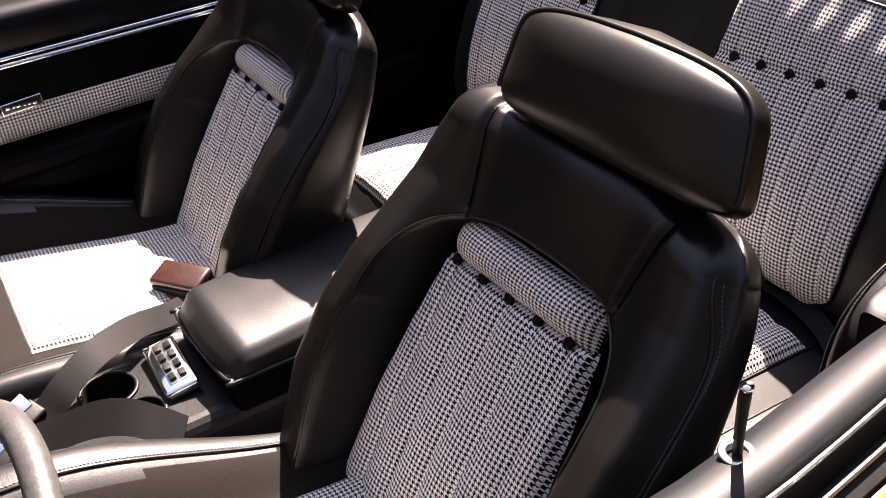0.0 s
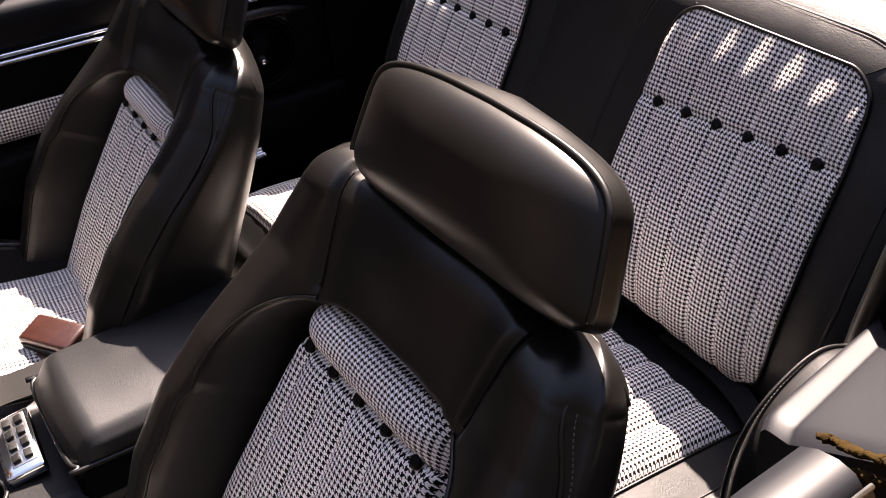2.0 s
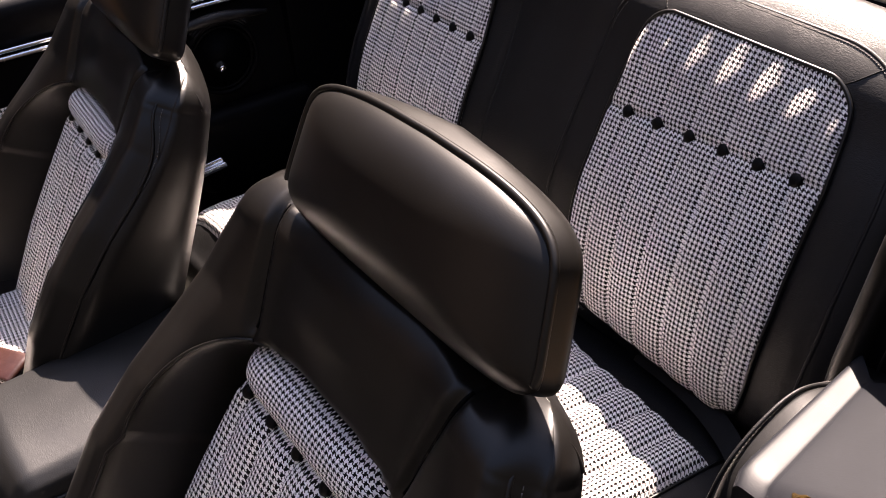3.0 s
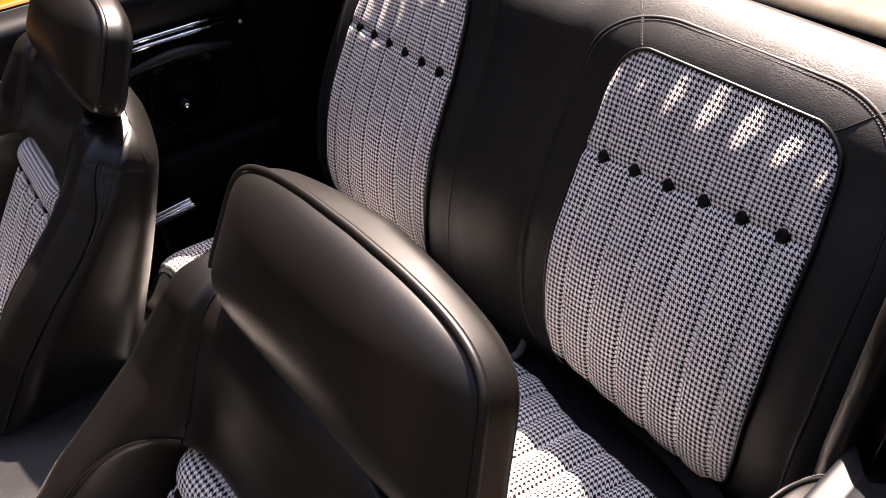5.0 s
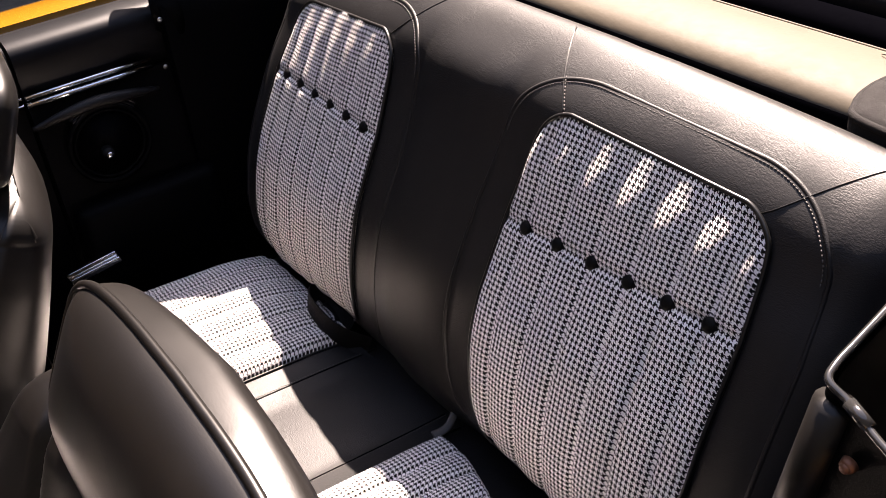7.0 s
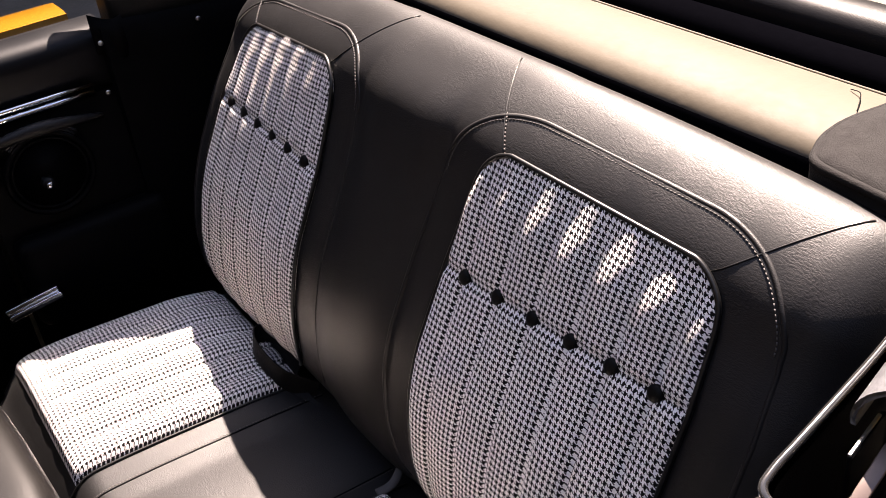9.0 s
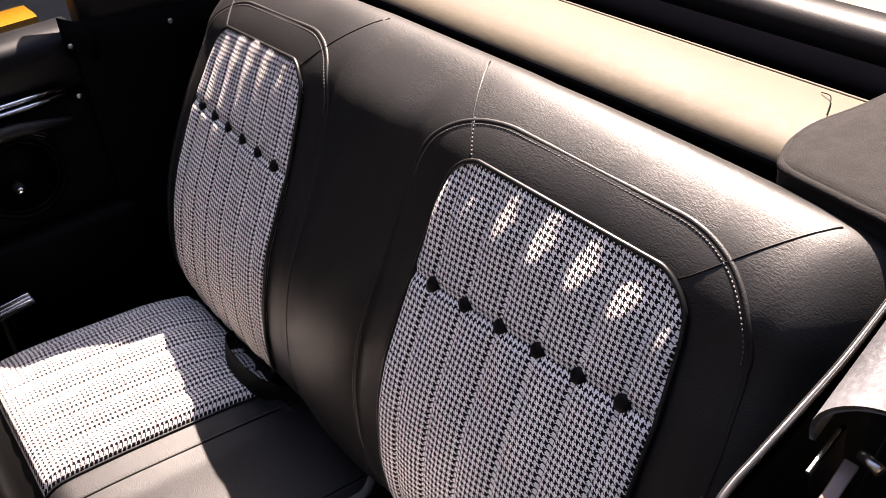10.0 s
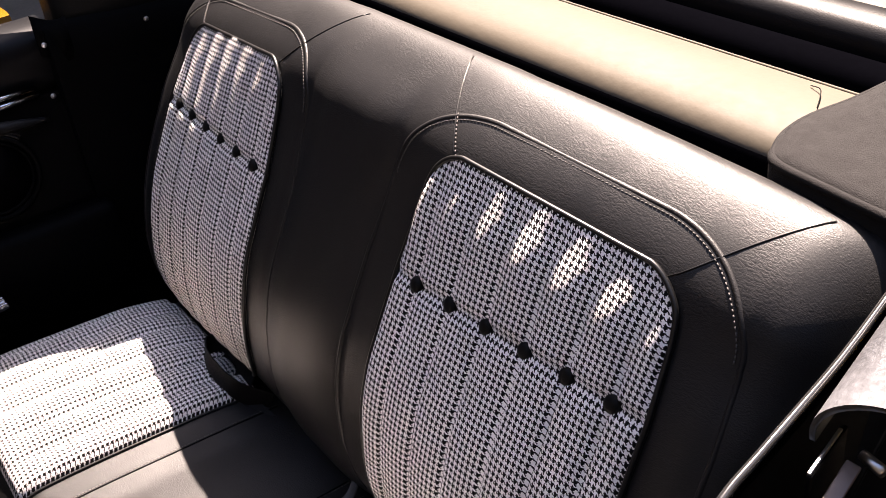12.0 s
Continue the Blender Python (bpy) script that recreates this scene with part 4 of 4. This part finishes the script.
def roof_rail(far=False):
    flip = -1 if far else 1
    o = Vector((flip * 0.65, 0.98, 0.99))
    rail = thing("roof_rail", o, "worn silver folding-roof side rail with hinge", "roof frame")
    verts = []
    arc = [math.pi * (1.06 - 1.12 * k / 22) for k in range(23)]
    for k in range(9):
        q = k / 8
        y, zc, xc = 0.972 + 0.36 * q, 1.025 + 0.060 * q, 0.641 - 0.075 * q
        for r in ((0.048, 0.0445) if far else (0.036, 0.0325)):
            for a in (arc if r in (0.036, 0.048) else arc[::-1]):
                verts.append(Vector((flip * (xc + (0.046 if far else 0.0)) + r * math.cos(a), y - (0.035 if far else 0.0) + 0.012 * math.cos(a), zc + 0.8 * r * math.sin(a))) - o)
    build("channel", verts, grid_faces(46, 9, True) + [tuple(range(46)), tuple(8 * 46 + k for k in range(46))[::-1]], STEEL_WORN, rail)
    # Far rail is out of view, widened and boxed in to shade the cushion.
    if far:
        rounded_box("bracket", (0.06, 0.36, 0.12), RUBBER, rail, "", 0.008, Vector((-0.672, 1.13, 0.985)) - o)
        return rail
    rounded_box("hinge_plate", (0.0030, 0.044, 0.070), VINYL_SIDE, rail, "", 0.001, Vector((0.6165, 0.960, 0.985)) - o, (0, 0, 14))
    rounded_box("hinge_edge", (0.0022, 0.038, 0.0016), STEEL, rail, "bright worn plate edge", 0.0006, Vector((0.6165, 0.958, 1.0205)) - o, (0, 0, 14))
    rounded_box("hinge_link", (0.008, 0.044, 0.004), CREAM_METAL, rail, "pale link bar", 0.001, Vector((0.631, 0.946, 1.007)) - o, (18, 12, 14))
    tube("pivot", [Vector((0.626, 0.975, 1.014)) - o, Vector((0.640, 0.972, 1.014)) - o], [0.0030, 0.0034], STEEL, rail, "round pivot bolt", 16)
    rounded_box("bracket", (0.05, 0.05, 0.08), VINYL_SIDE, rail, "", 0.008, Vector((0.665, 1.00, 0.960)) - o)
    return rail


# Boards added to hide the yellow wing and draw the dark in there.
well = thing("dark_boards", (0.72, 1.15, 0.45), "added black boards for the dark space beside the rear seat", "roof well")
rounded_box("dark_side", (0.012, 0.62, 0.50), VINYL_SIDE, well, "", 0.002, (0.062, 0.03, 0.235))
rounded_box("dark_floor", (0.18, 0.62, 0.012), VINYL_SIDE, well, "", 0.002, (-0.02, 0.03, 0.10))
rounded_box("dark_front", (0.16, 0.012, 0.38), VINYL_SIDE, well, "", 0.002, (-0.02, -0.265, 0.22))
STEEL_WORN = plain("hammered_silver", (0.085, 0.088, 0.096), 0.45, 0.40, 0.40, 0.5, 240.0)
CREAM_METAL = plain("pale_painted_metal", (0.12, 0.09, 0.08), 0.35, 0.2, 0.15)
roof_rail()
# unseen rail, added for the shadow it casts on the rear cushion
roof_rail(True)


def loft_x(name, outline, xs, mat, parent, label="", bow=0.0):
    """A closed (y, z) outline carried across x, bowed backwards towards the ends."""
    verts = []
    for x in xs:
        verts += [Vector((x, y - bow * x * x, z)) for y, z in outline]
    m = len(outline)
    ob = build(name, verts, grid_faces(m, len(xs), True) + [tuple(range(m)), tuple((len(xs) - 1) * m + k for k in range(m))[::-1]], mat, parent, label)
    ob.data.set_sharp_from_angle(angle=radians(60))
    return ob


def round_outline(cy, cz, ry, rz, n=20, power=0.7):
    out = []
    for k in range(n):
        a = 2 * math.pi * k / n
        c, s = math.cos(a), math.sin(a)
        out.append((cy + math.copysign(abs(c) ** power, c) * ry, cz + math.copysign(abs(s) ** power, s) * rz))
    return out


XS = [-0.66 + 1.32 * k / 24 for k in range(25)]
liner = thing("well_liner", (0, 1.27, 0.90), "pale cream vinyl roof lining folded behind the seat", "roof lining")

loft_x("liner_panel", [(y - 1.27, z - 0.90) for y, z in ((1.254, 0.84), (1.240, 0.91), (1.230, 0.948), (1.226, 0.966), (1.228, 0.980), (1.234, 0.990), (1.245, 0.996), (1.262, 0.9995), (1.29, 1.001), (1.335, 1.001), (1.343, 0.996), (1.344, 0.84))], XS, CREAM, liner)
# Dark strip drawing the shade in the gap before the lining.
loft_x("shade_strip", [(y - 1.27, z - 0.90) for y, z in ((1.246, 0.83), (1.226, 0.935), (1.2205, 0.962), (1.2215, 0.980), (1.2265, 0.985), (1.233, 0.978), (1.243, 0.90), (1.262, 0.83))], XS, ROLL_SHADE, liner, "near-black strip for the shaded gap below the lining")
tube("hem", [(x, 1.339 - 1.27, 0.9995 - 0.90) for x in XS], 0.0018, CREAM, liner, "sewn edge of the lining")
roll = thing("roof_fold", (0, 1.36, 0.95), "folded black roof cloth roll behind the lining", "folded roof")
# Lower roll wears the shaded colour, since sun still reaches it here.
loft_x("lower_roll", round_outline(0.016, 0.030, 0.027, 0.030), XS, ROLL_SHADE, roll, "folded cloth coloured near black as in shade", 0.0)
loft_x("upper_roll", round_outline(0.078, 0.040, 0.036, 0.040), XS, ROLL, roll, "black vinyl roll with a bright sheen", 0.0)

apron = thing("rear_deck", (0, 1.70, 0.60), "tan folded roof window panel on the rear deck", "rear deck")
loft_x("deck_panel", [(y - 1.70, z - 0.60) for y, z in ((1.49, 0.70), (1.50, 0.955), (1.52, 0.970), (1.62, 0.975), (1.80, 0.965), (1.82, 0.70))], XS, CREAM, apron)
loft_x("boot_lid", [(y - 1.70, z - 0.60) for y, z in ((1.83, 0.60), (1.83, 0.965), (1.86, 0.975), (2.20, 0.95), (2.55, 0.90), (2.62, 0.80), (2.60, 0.50), (1.9, 0.5))], [-0.8, -0.4, 0, 0.4, 0.8], YELLOW, apron, "glossy yellow boot lid")


def canvas_flap():
    o = Vector((0.52, 1.28, 0.98))
    flap = thing("roof_cover", o, "black canvas roof cover corner with stitched hem", "roof cover")
    # outline of the upper face, front left corner rounded
    edge = curve_points([(0.374, 1.380, 0), (0.372, 1.315, 0), (0.366, 1.270, 0), (0.368, 1.238, 0), (0.379, 1.210, 0), (0.395, 1.190, 0), (0.444, 1.183, 0), (0.503, 1.178, 0), (0.600, 1.172, 0)], 6)
    cx, cy = 0.62, 1.385
    rings = []
    for g, z in ((0.0, 1.012), (0.35, 1.013), (0.7, 1.014), (0.86, 1.0135), (0.94, 1.012), (0.985, 1.010), (1.0, 1.003), (1.0, 0.985), (0.985, 0.94)):
        rings.append([Vector((cx + (p.x - cx) * g, cy + (p.y - cy) * g, z)) - o for p in edge])
    verts = [p for ring in rings for p in ring]
    build("cover", verts, [q[::-1] for q in grid_faces(len(edge), len(rings))], CANVAS, flap)
    hem = [Vector((cx + (p.x - cx) * 0.99, cy + (p.y - cy) * 0.99, 1.006)) - o for p in edge]
    tube("hem", hem, 0.0042, CANVAS, flap, "rolled canvas hem")
    return flap


canvas_flap()
hair = curve_points([(0.325, 1.325, 1.0025), (0.338, 1.320, 1.005), (0.346, 1.310, 1.0035), (0.356, 1.293, 1.0025)], 6)
strand = thing("loose_thread", (0.34, 1.31, 1.002), "loose dark thread lying on the cream lining", "thread")
tube("strand", [p - Vector((0.34, 1.31, 1.002)) for p in hair], 0.0005, VINYL_SIDE, strand, "", 5)


# ---- centre console ----
def console():
    o = Vector((-0.025, 0.10, 0.26))
    box = thing("centre_console", o, "black plastic centre console with cup holders and chrome switches", "console")
    bm = bmesh.new()
    bmesh.ops.create_cube(bm, size=1.0)
    bmesh.ops.scale(bm, vec=(0.205, 0.66, 0.325), verts=bm.verts)
    bmesh.ops.bevel(bm, geom=[e for e in bm.edges if abs(e.verts[0].co.z - e.verts[1].co.z) < 0.1 and e.verts[0].co.z > 0], offset=0.022, segments=4, profile=0.5, affect="EDGES")
    bmesh.ops.translate(bm, vec=(0, 0.02, 0.1625), verts=bm.verts)
    me = bpy.data.meshes.new("tunnel")
    bm.to_mesh(me)
    bm.free()
    body = new("tunnel", me)
    cutters = []
    for x, y, r in ((-0.065, 0.100, 0.037), (0.008, 0.122, 0.030)):
        cut = bmesh.new()
        bmesh.ops.create_cone(cut, cap_ends=True, segments=40, radius1=r * 0.9, radius2=r, depth=0.20, matrix=Matrix.Translation((x - o.x, y - o.y, 0.325 + 0.03)))
        cm = bpy.data.meshes.new("cut")
        cut.to_mesh(cm)
        cut.free()
        co = new("cut", cm)
        mod = body.modifiers.new("hole", "BOOLEAN")
        mod.operation, mod.object, mod.solver = "DIFFERENCE", co, "EXACT"
        cutters.append(co)
    bpy.context.view_layer.update()
    solid = bpy.data.meshes.new_from_object(body.evaluated_get(bpy.context.evaluated_depsgraph_get()))
    body.modifiers.clear()
    body.data = solid
    solid.name = "tunnel"
    solid.materials.clear()
    solid.materials.append(PLASTIC)
    for co in cutters:
        bpy.data.objects.remove(co)
    body.parent = box
    for x, y, r in ((-0.065, 0.100, 0.038), (0.008, 0.122, 0.031)):
        ring = [Vector((x - o.x + r * math.cos(a), y - o.y + r * math.sin(a), 0.3262)) for a in np.linspace(0, 2 * math.pi, 48, endpoint=False)]
        tube("cup_rim", ring, 0.0032, PLASTIC, box, "", 8, True, 0.7, (0, 0, 1))
    # switch plate
    c = Vector((-0.044, 0.183, 0.596)) - o
    plate = rounded_box("switch_plate", (0.115, 0.048, 0.016), CHROME, box, "chrome plate with eight rocker switches", 0.005, c, (9, 2, -3))
    rounded_box("switch_bed", (0.094, 0.030, 0.004), STEEL, plate, "", 0.001, c + Vector((-0.003, 0.002, 0.0075)), (9, 2, -3))
    for j in range(2):
        for i in range(4):
            rounded_box("switch", (0.0130, 0.0095, 0.005), RUBBER, plate, "", 0.001, c + pose(0, 0, 0, 9, 2, -3) @ Vector((-0.036 + 0.0225 * i, -0.005 + 0.0145 * j, 0.011)), (9 + (9 if (i + j) % 2 else -7), 2, -3))
    return box


console()


def console_lid():
    o = Vector((-0.025, 0.40, 0.56))
    lid = thing("console_armrest", o, "padded black vinyl console lid with piped edge", "armrest")

    def top(a, q):
        x = -0.102 + 0.204 * a
        e = abs(2 * a - 1)
        z = 0.666 + 0.012 * smoothstep(0.0, 0.7, q) - (0.016 if a > 0.5 else 0.010) * e ** 3 - 0.05 * max(0.0, e - 0.86) ** 1.0 * 1.2
        z -= 0.030 * smoothstep(0.10, 0.0, q) ** 2
        return Vector((x, 0.228 + 0.36 * q - 0.40 - 0.008 * (1 - e * e) * smoothstep(0.2, 0.0, q), z - o.z))

    nu, nv = 40, 40
    rows = []
    for j in range(nv):
        q = j / (nv - 1)
        row = [top(i / (nu - 1), q) for i in range(nu)]
        row = [Vector((row[0].x, row[0].y, 0.622 - o.z))] + row + [Vector((row[-1].x, row[-1].y, 0.622 - o.z))]
        rows.append(row)
    first = [Vector((p.x, p.y + 0.002, 0.622 - o.z)) for p in rows[0]]
    rows = [first] + rows
    verts = [p for row in rows for p in row]
    build("pad", verts, grid_faces(nu + 2, len(rows)), LID, lid)
    line = [Vector((-0.104, 0.19, 0.625 - o.z)), Vector((-0.104, -0.15, 0.625 - o.z)), Vector((-0.098, -0.170, 0.625 - o.z)), Vector((-0.07, -0.178, 0.625 - o.z)), Vector((0.07, -0.178, 0.625 - o.z)), Vector((0.098, -0.170, 0.625 - o.z)), Vector((0.104, -0.15, 0.625 - o.z)), Vector((0.104, 0.19, 0.625 - o.z))]
    tube("piping", curve_points(line, 6), 0.0032, PIPING, lid)
    rounded_box("base", (0.200, 0.37, 0.075), VINYL_SIDE, lid, "", 0.012, (0, 0.01, 0.025))
    rounded_box("lower_box", (0.190, 0.36, 0.30), VINYL_SIDE, lid, "", 0.012, (0, 0.02, -0.155))
    return lid


console_lid()


# ---- belts, wheel and small things ----
def ribbon(name, path, width, mat, parent, side, label="", thick=0.0016):
    """A flat strap along a path; side: the way its width lies, one for each point or one for all."""
    pts = curve_points(path, 10)
    sides = [Vector(q) for q in (side if isinstance(side, list) else [side] * len(path))]
    verts = []
    for i, p in enumerate(pts):
        q = i / (len(pts) - 1) * (len(sides) - 1)
        k = min(int(q), len(sides) - 2)
        s = sides[k].lerp(sides[k + 1], q - k).normalized() * width / 2
        d = (pts[min(i + 1, len(pts) - 1)] - pts[max(i - 1, 0)]).normalized()
        n = d.cross(s).normalized() * thick / 2
        verts += [p - s + n, p - s * 0.5 + n * 1.1, p + s * 0.5 + n * 1.1, p + s + n, p + s - n, p - s - n]
    m = len(pts)
    faces = grid_faces(6, m, True) + [tuple(range(6))[::-1], tuple((m - 1) * 6 + k for k in range(6))]
    ob = build(name, verts, faces, mat, parent, label)
    ob.data.set_sharp_from_angle(angle=radians(35))
    return ob


def belt(place, path, sides, label, tongue, group="front seat belts", width=0.028):
    o = Vector(place)
    strap = thing("seat_belt", o, label, "seat belt", group)
    ribbon("webbing", [Vector(p) - o for p in path], width, WEB, strap, sides)
    if tongue:
        rounded_box("buckle", (0.030, 0.055, 0.018), PLASTIC, strap, "black buckle with bright tongue", 0.004, Vector(tongue) - o, (10, 20, 30))
        rounded_box("tongue", (0.022, 0.030, 0.004), CHROME, strap, "bright metal tongue", 0.001, Vector(tongue) - o + Vector((-0.012, 0.0, 0.016)), (10, 30, 30))
    return strap


belt((-0.10, 0.10, 0.59), [(-0.205, 0.262, 0.575), (-0.168, 0.222, 0.596), (-0.130, 0.165, 0.622), (-0.090, 0.105, 0.634), (-0.062, 0.052, 0.622), (-0.045, 0.012, 0.600), (-0.030, -0.04, 0.585)],
     [(0.8, 0.3, -0.4), (0.75, 0.2, -0.5), (0.7, 0.25, -0.5), (0.7, 0.25, -0.5), (0.5, 0.4, -0.4), (0.6, 0.4, -0.2)], "black webbing lap belt draped over the console", (-0.045, -0.012, 0.606), "front seat belts", 0.040)
belt((0.05, 0.07, 0.60), [(-0.020, -0.03, 0.592), (0.004, 0.012, 0.606), (0.030, 0.062, 0.622), (0.058, 0.098, 0.626), (0.090, 0.126, 0.620), (0.118, 0.145, 0.614)],
     [(0.5, -0.4, -0.3), (0.55, -0.4, -0.45), (0.6, -0.35, -0.45), (0.65, -0.4, -0.4), (0.6, -0.5, -0.4)], "black webbing lap belt with folded end over the seat edge", (0.0, -0.045, 0.600), "front seat belts", 0.048)
belt((-0.33, 0.92, 0.55), [(-0.150, 0.950, 0.562), (-0.180, 0.918, 0.584), (-0.228, 0.910, 0.603), (-0.258, 0.922, 0.606), (-0.240, 0.944, 0.604), (-0.185, 0.945, 0.578)],
     [(0.2, 0.3, 0.9), (0.2, 0.2, 0.9), (0.1, 0.1, 1.0), (0.3, 0.3, 0.8)], "coiled black webbing belt on the rear cushion", None, "rear seat belts", 0.030)
belt((-0.12, 0.90, 0.53), [(-0.27, 0.955, 0.570), (-0.20, 0.930, 0.566), (-0.15, 0.930, 0.556), (-0.10, 0.945, 0.546), (-0.04, 0.955, 0.545)],
     [(0.4, 0.8, 0.2), (0.4, 0.8, 0.1), (0.3, 0.9, 0.0)], "black webbing belt lying in the seat fold", None, "rear seat belts")
belt((0.42, 0.90, 0.55), [(0.24, 0.960, 0.580), (0.34, 0.945, 0.590), (0.42, 0.925, 0.585), (0.47, 0.900, 0.570)],
     [(0.1, 0.6, 0.6), (0.1, 0.8, 0.4)], "black webbing belt lying in the seat fold", None, "rear seat belts")


def wallet():
    o = Vector((-0.272, 0.276, 0.552))
    case = thing("wallet", o, "brown leather folded wallet on the passenger seat", "wallet")
    rounded_box("lower_leaf", (0.095, 0.050, 0.012), LEATHER, case, "", 0.004, (0, 0, 0.007), (4, -2, 30))
    rounded_box("upper_leaf", (0.097, 0.050, 0.013), LEATHER, case, "", 0.006, (0.001, 0.004, 0.034), (14, -3, 30))
    rounded_box("fold", (0.095, 0.012, 0.038), LEATHER, case, "", 0.0055, (-0.008, 0.022, 0.022), (6, -3, 30))
    rounded_box("lining", (0.088, 0.044, 0.014), RUBBER, case, "", 0.001, (0.002, 0.003, 0.020), (10, -4, 30))


wallet()


def steering_wheel():
    c = Vector((0.437, -0.120, 0.760))
    wheel = thing("steering_wheel", c, "grey leather-laced steering wheel", "steering wheel")
    tilt = Euler((radians(62), 0, 0)).to_matrix()
    ring = [tilt @ Vector((0.19 * math.cos(a), 0.19 * math.sin(a), 0)) for a in np.linspace(0, 2 * math.pi, 96, endpoint=False)]
    rim = tube("rim", ring, 0.0135, GREY_LEATHER, wheel, "grey leather rim", 16, True)
    verts, faces = [], []
    for k in range(150):
        a = 2 * math.pi * k / 150
        inner = [tilt @ Vector(((0.19 - 0.0137 * math.cos(b)) * math.cos(a + 0.01 * math.sin(b)), (0.19 - 0.0137 * math.cos(b)) * math.sin(a + 0.01 * math.sin(b)), 0.0137 * math.sin(b))) for b in np.linspace(-0.8, 0.8, 5)]
        v, f = tube_data(inner, 0.0009, 5)
        faces += [tuple(q + len(verts) for q in face) for face in f]
        verts += v
    build("lacing", verts, faces, THREAD, rim)
    for a in (radians(200), radians(340), radians(270)):
        d = tilt @ Vector((math.cos(a), math.sin(a), 0))
        tube("spoke", [d * 0.03 + tilt @ Vector((0, 0, -0.03)), d * 0.11 + tilt @ Vector((0, 0, -0.018)), d * 0.186], 0.010, STEEL, wheel, "", 10, False, 0.35)
    tube("hub", [tilt @ Vector((0, 0, -0.06)), tilt @ Vector((0, 0, -0.012)), tilt @ Vector((0, 0, -0.004))], [0.045, 0.045, 0.036], RUBBER, wheel, "", 28)
    tube("column", [tilt @ Vector((0, 0, -0.06)), tilt @ Vector((0, 0, -0.42))], 0.03, PLASTIC, wheel, "", 20)


GREY_LEATHER = plain("grey_leather", (0.05, 0.05, 0.05), 0.42, 0.0, 0.2, 0.3, 160.0)
steering_wheel()
trim = thing("sill_trim", (-0.595, 0.72, 0.575), "small bright metal trim beside the rear cushion", "trim")
rounded_box("bar", (0.010, 0.085, 0.011), CHROME, trim, "", 0.003, (0.004, -0.01, 0.007), (14, 0, -14))
rounded_box("bar", (0.010, 0.085, 0.011), CHROME, trim, "", 0.003, (-0.006, -0.012, 0.013), (14, 0, -14))

# ---- the front of the car and the unseen ring added round it ----
FULL = [-0.92, -0.80, -0.40, 0.0, 0.40, 0.80, 0.92]
nose = thing("car_front", (0, -1.3, 0.4), "yellow bonnet and black dashboard of the open car", "car body")
loft_x("dashboard", [(y + 1.3, z - 0.4) for y, z in ((-0.62, 0.30), (-0.55, 0.55), (-0.50, 0.80), (-0.55, 0.93), (-0.70, 0.97), (-0.95, 0.95), (-0.95, 0.30))], [x * 0.74 for x in FULL], RUBBER, nose)
loft_x("bonnet", [(y + 1.3, z - 0.4) for y, z in ((-0.97, 0.40), (-0.97, 0.95), (-1.10, 0.97), (-1.60, 0.94), (-2.20, 0.86), (-2.45, 0.76), (-2.50, 0.45))], FULL, YELLOW, nose, "glossy yellow bonnet", -0.05)
for side in (-1, 1):
    tube("windscreen_pillar", curve_points([(side * 0.80, 0.55, 0.45), (side * 0.78, 0.68, 0.57), (side * 0.70, 0.92, 0.80), (side * 0.63, 1.06, 0.95)], 6), 0.030, YELLOW, nose, "yellow painted windscreen pillar", 12, False, 0.7)
tube("windscreen_header", curve_points([(-0.63, 1.06, 0.95), (-0.30, 1.02, 0.985), (0.30, 1.02, 0.985), (0.63, 1.06, 0.95)], 8), 0.028, YELLOW, nose, "yellow painted windscreen header", 12, False, 0.6)


# Unseen ring added to cut off the low sky and darken reflections.
def surroundings():
    n, r = 48, 8.0
    verts, faces = [], []
    for r1 in (r, r + 0.4):
        for z in (0.0, 8.2):
            verts += [(r1 * math.cos(2 * math.pi * k / n), r1 * math.sin(2 * math.pi * k / n) + 0.5, z) for k in range(n)]
    for k in range(n):
        j = (k + 1) % n
        faces += [(k, n + k, n + j, j), (2 * n + k, 2 * n + j, 3 * n + j, 3 * n + k), (n + k, 3 * n + k, 3 * n + j, n + j)]
    ring = build("backdrop", verts, faces, RING_DARK, smooth=False)
    ring.data.materials.append(RING_BROWN)
    for poly in ring.data.polygons:
        way = math.degrees(math.atan2(poly.center.y - 0.5, poly.center.x)) % 360
        if 175 < way < 258:
            poly.material_index = 1
    tagged(ring, "unseen dark ring added round the place, brown in one part", "backdrop", kind="structure")


RING_DARK = plain("dark_surroundings", (0.009, 0.008, 0.005), 0.9, 0.0, 0.6, 0.0, 2.0)
# brown part of the added ring, there to tint the headrest reflections
RING_BROWN = plain("brown_ring_part", (0.105, 0.078, 0.056), 0.9, 0.0, 0.5, 0.0, 3.0)
surroundings()
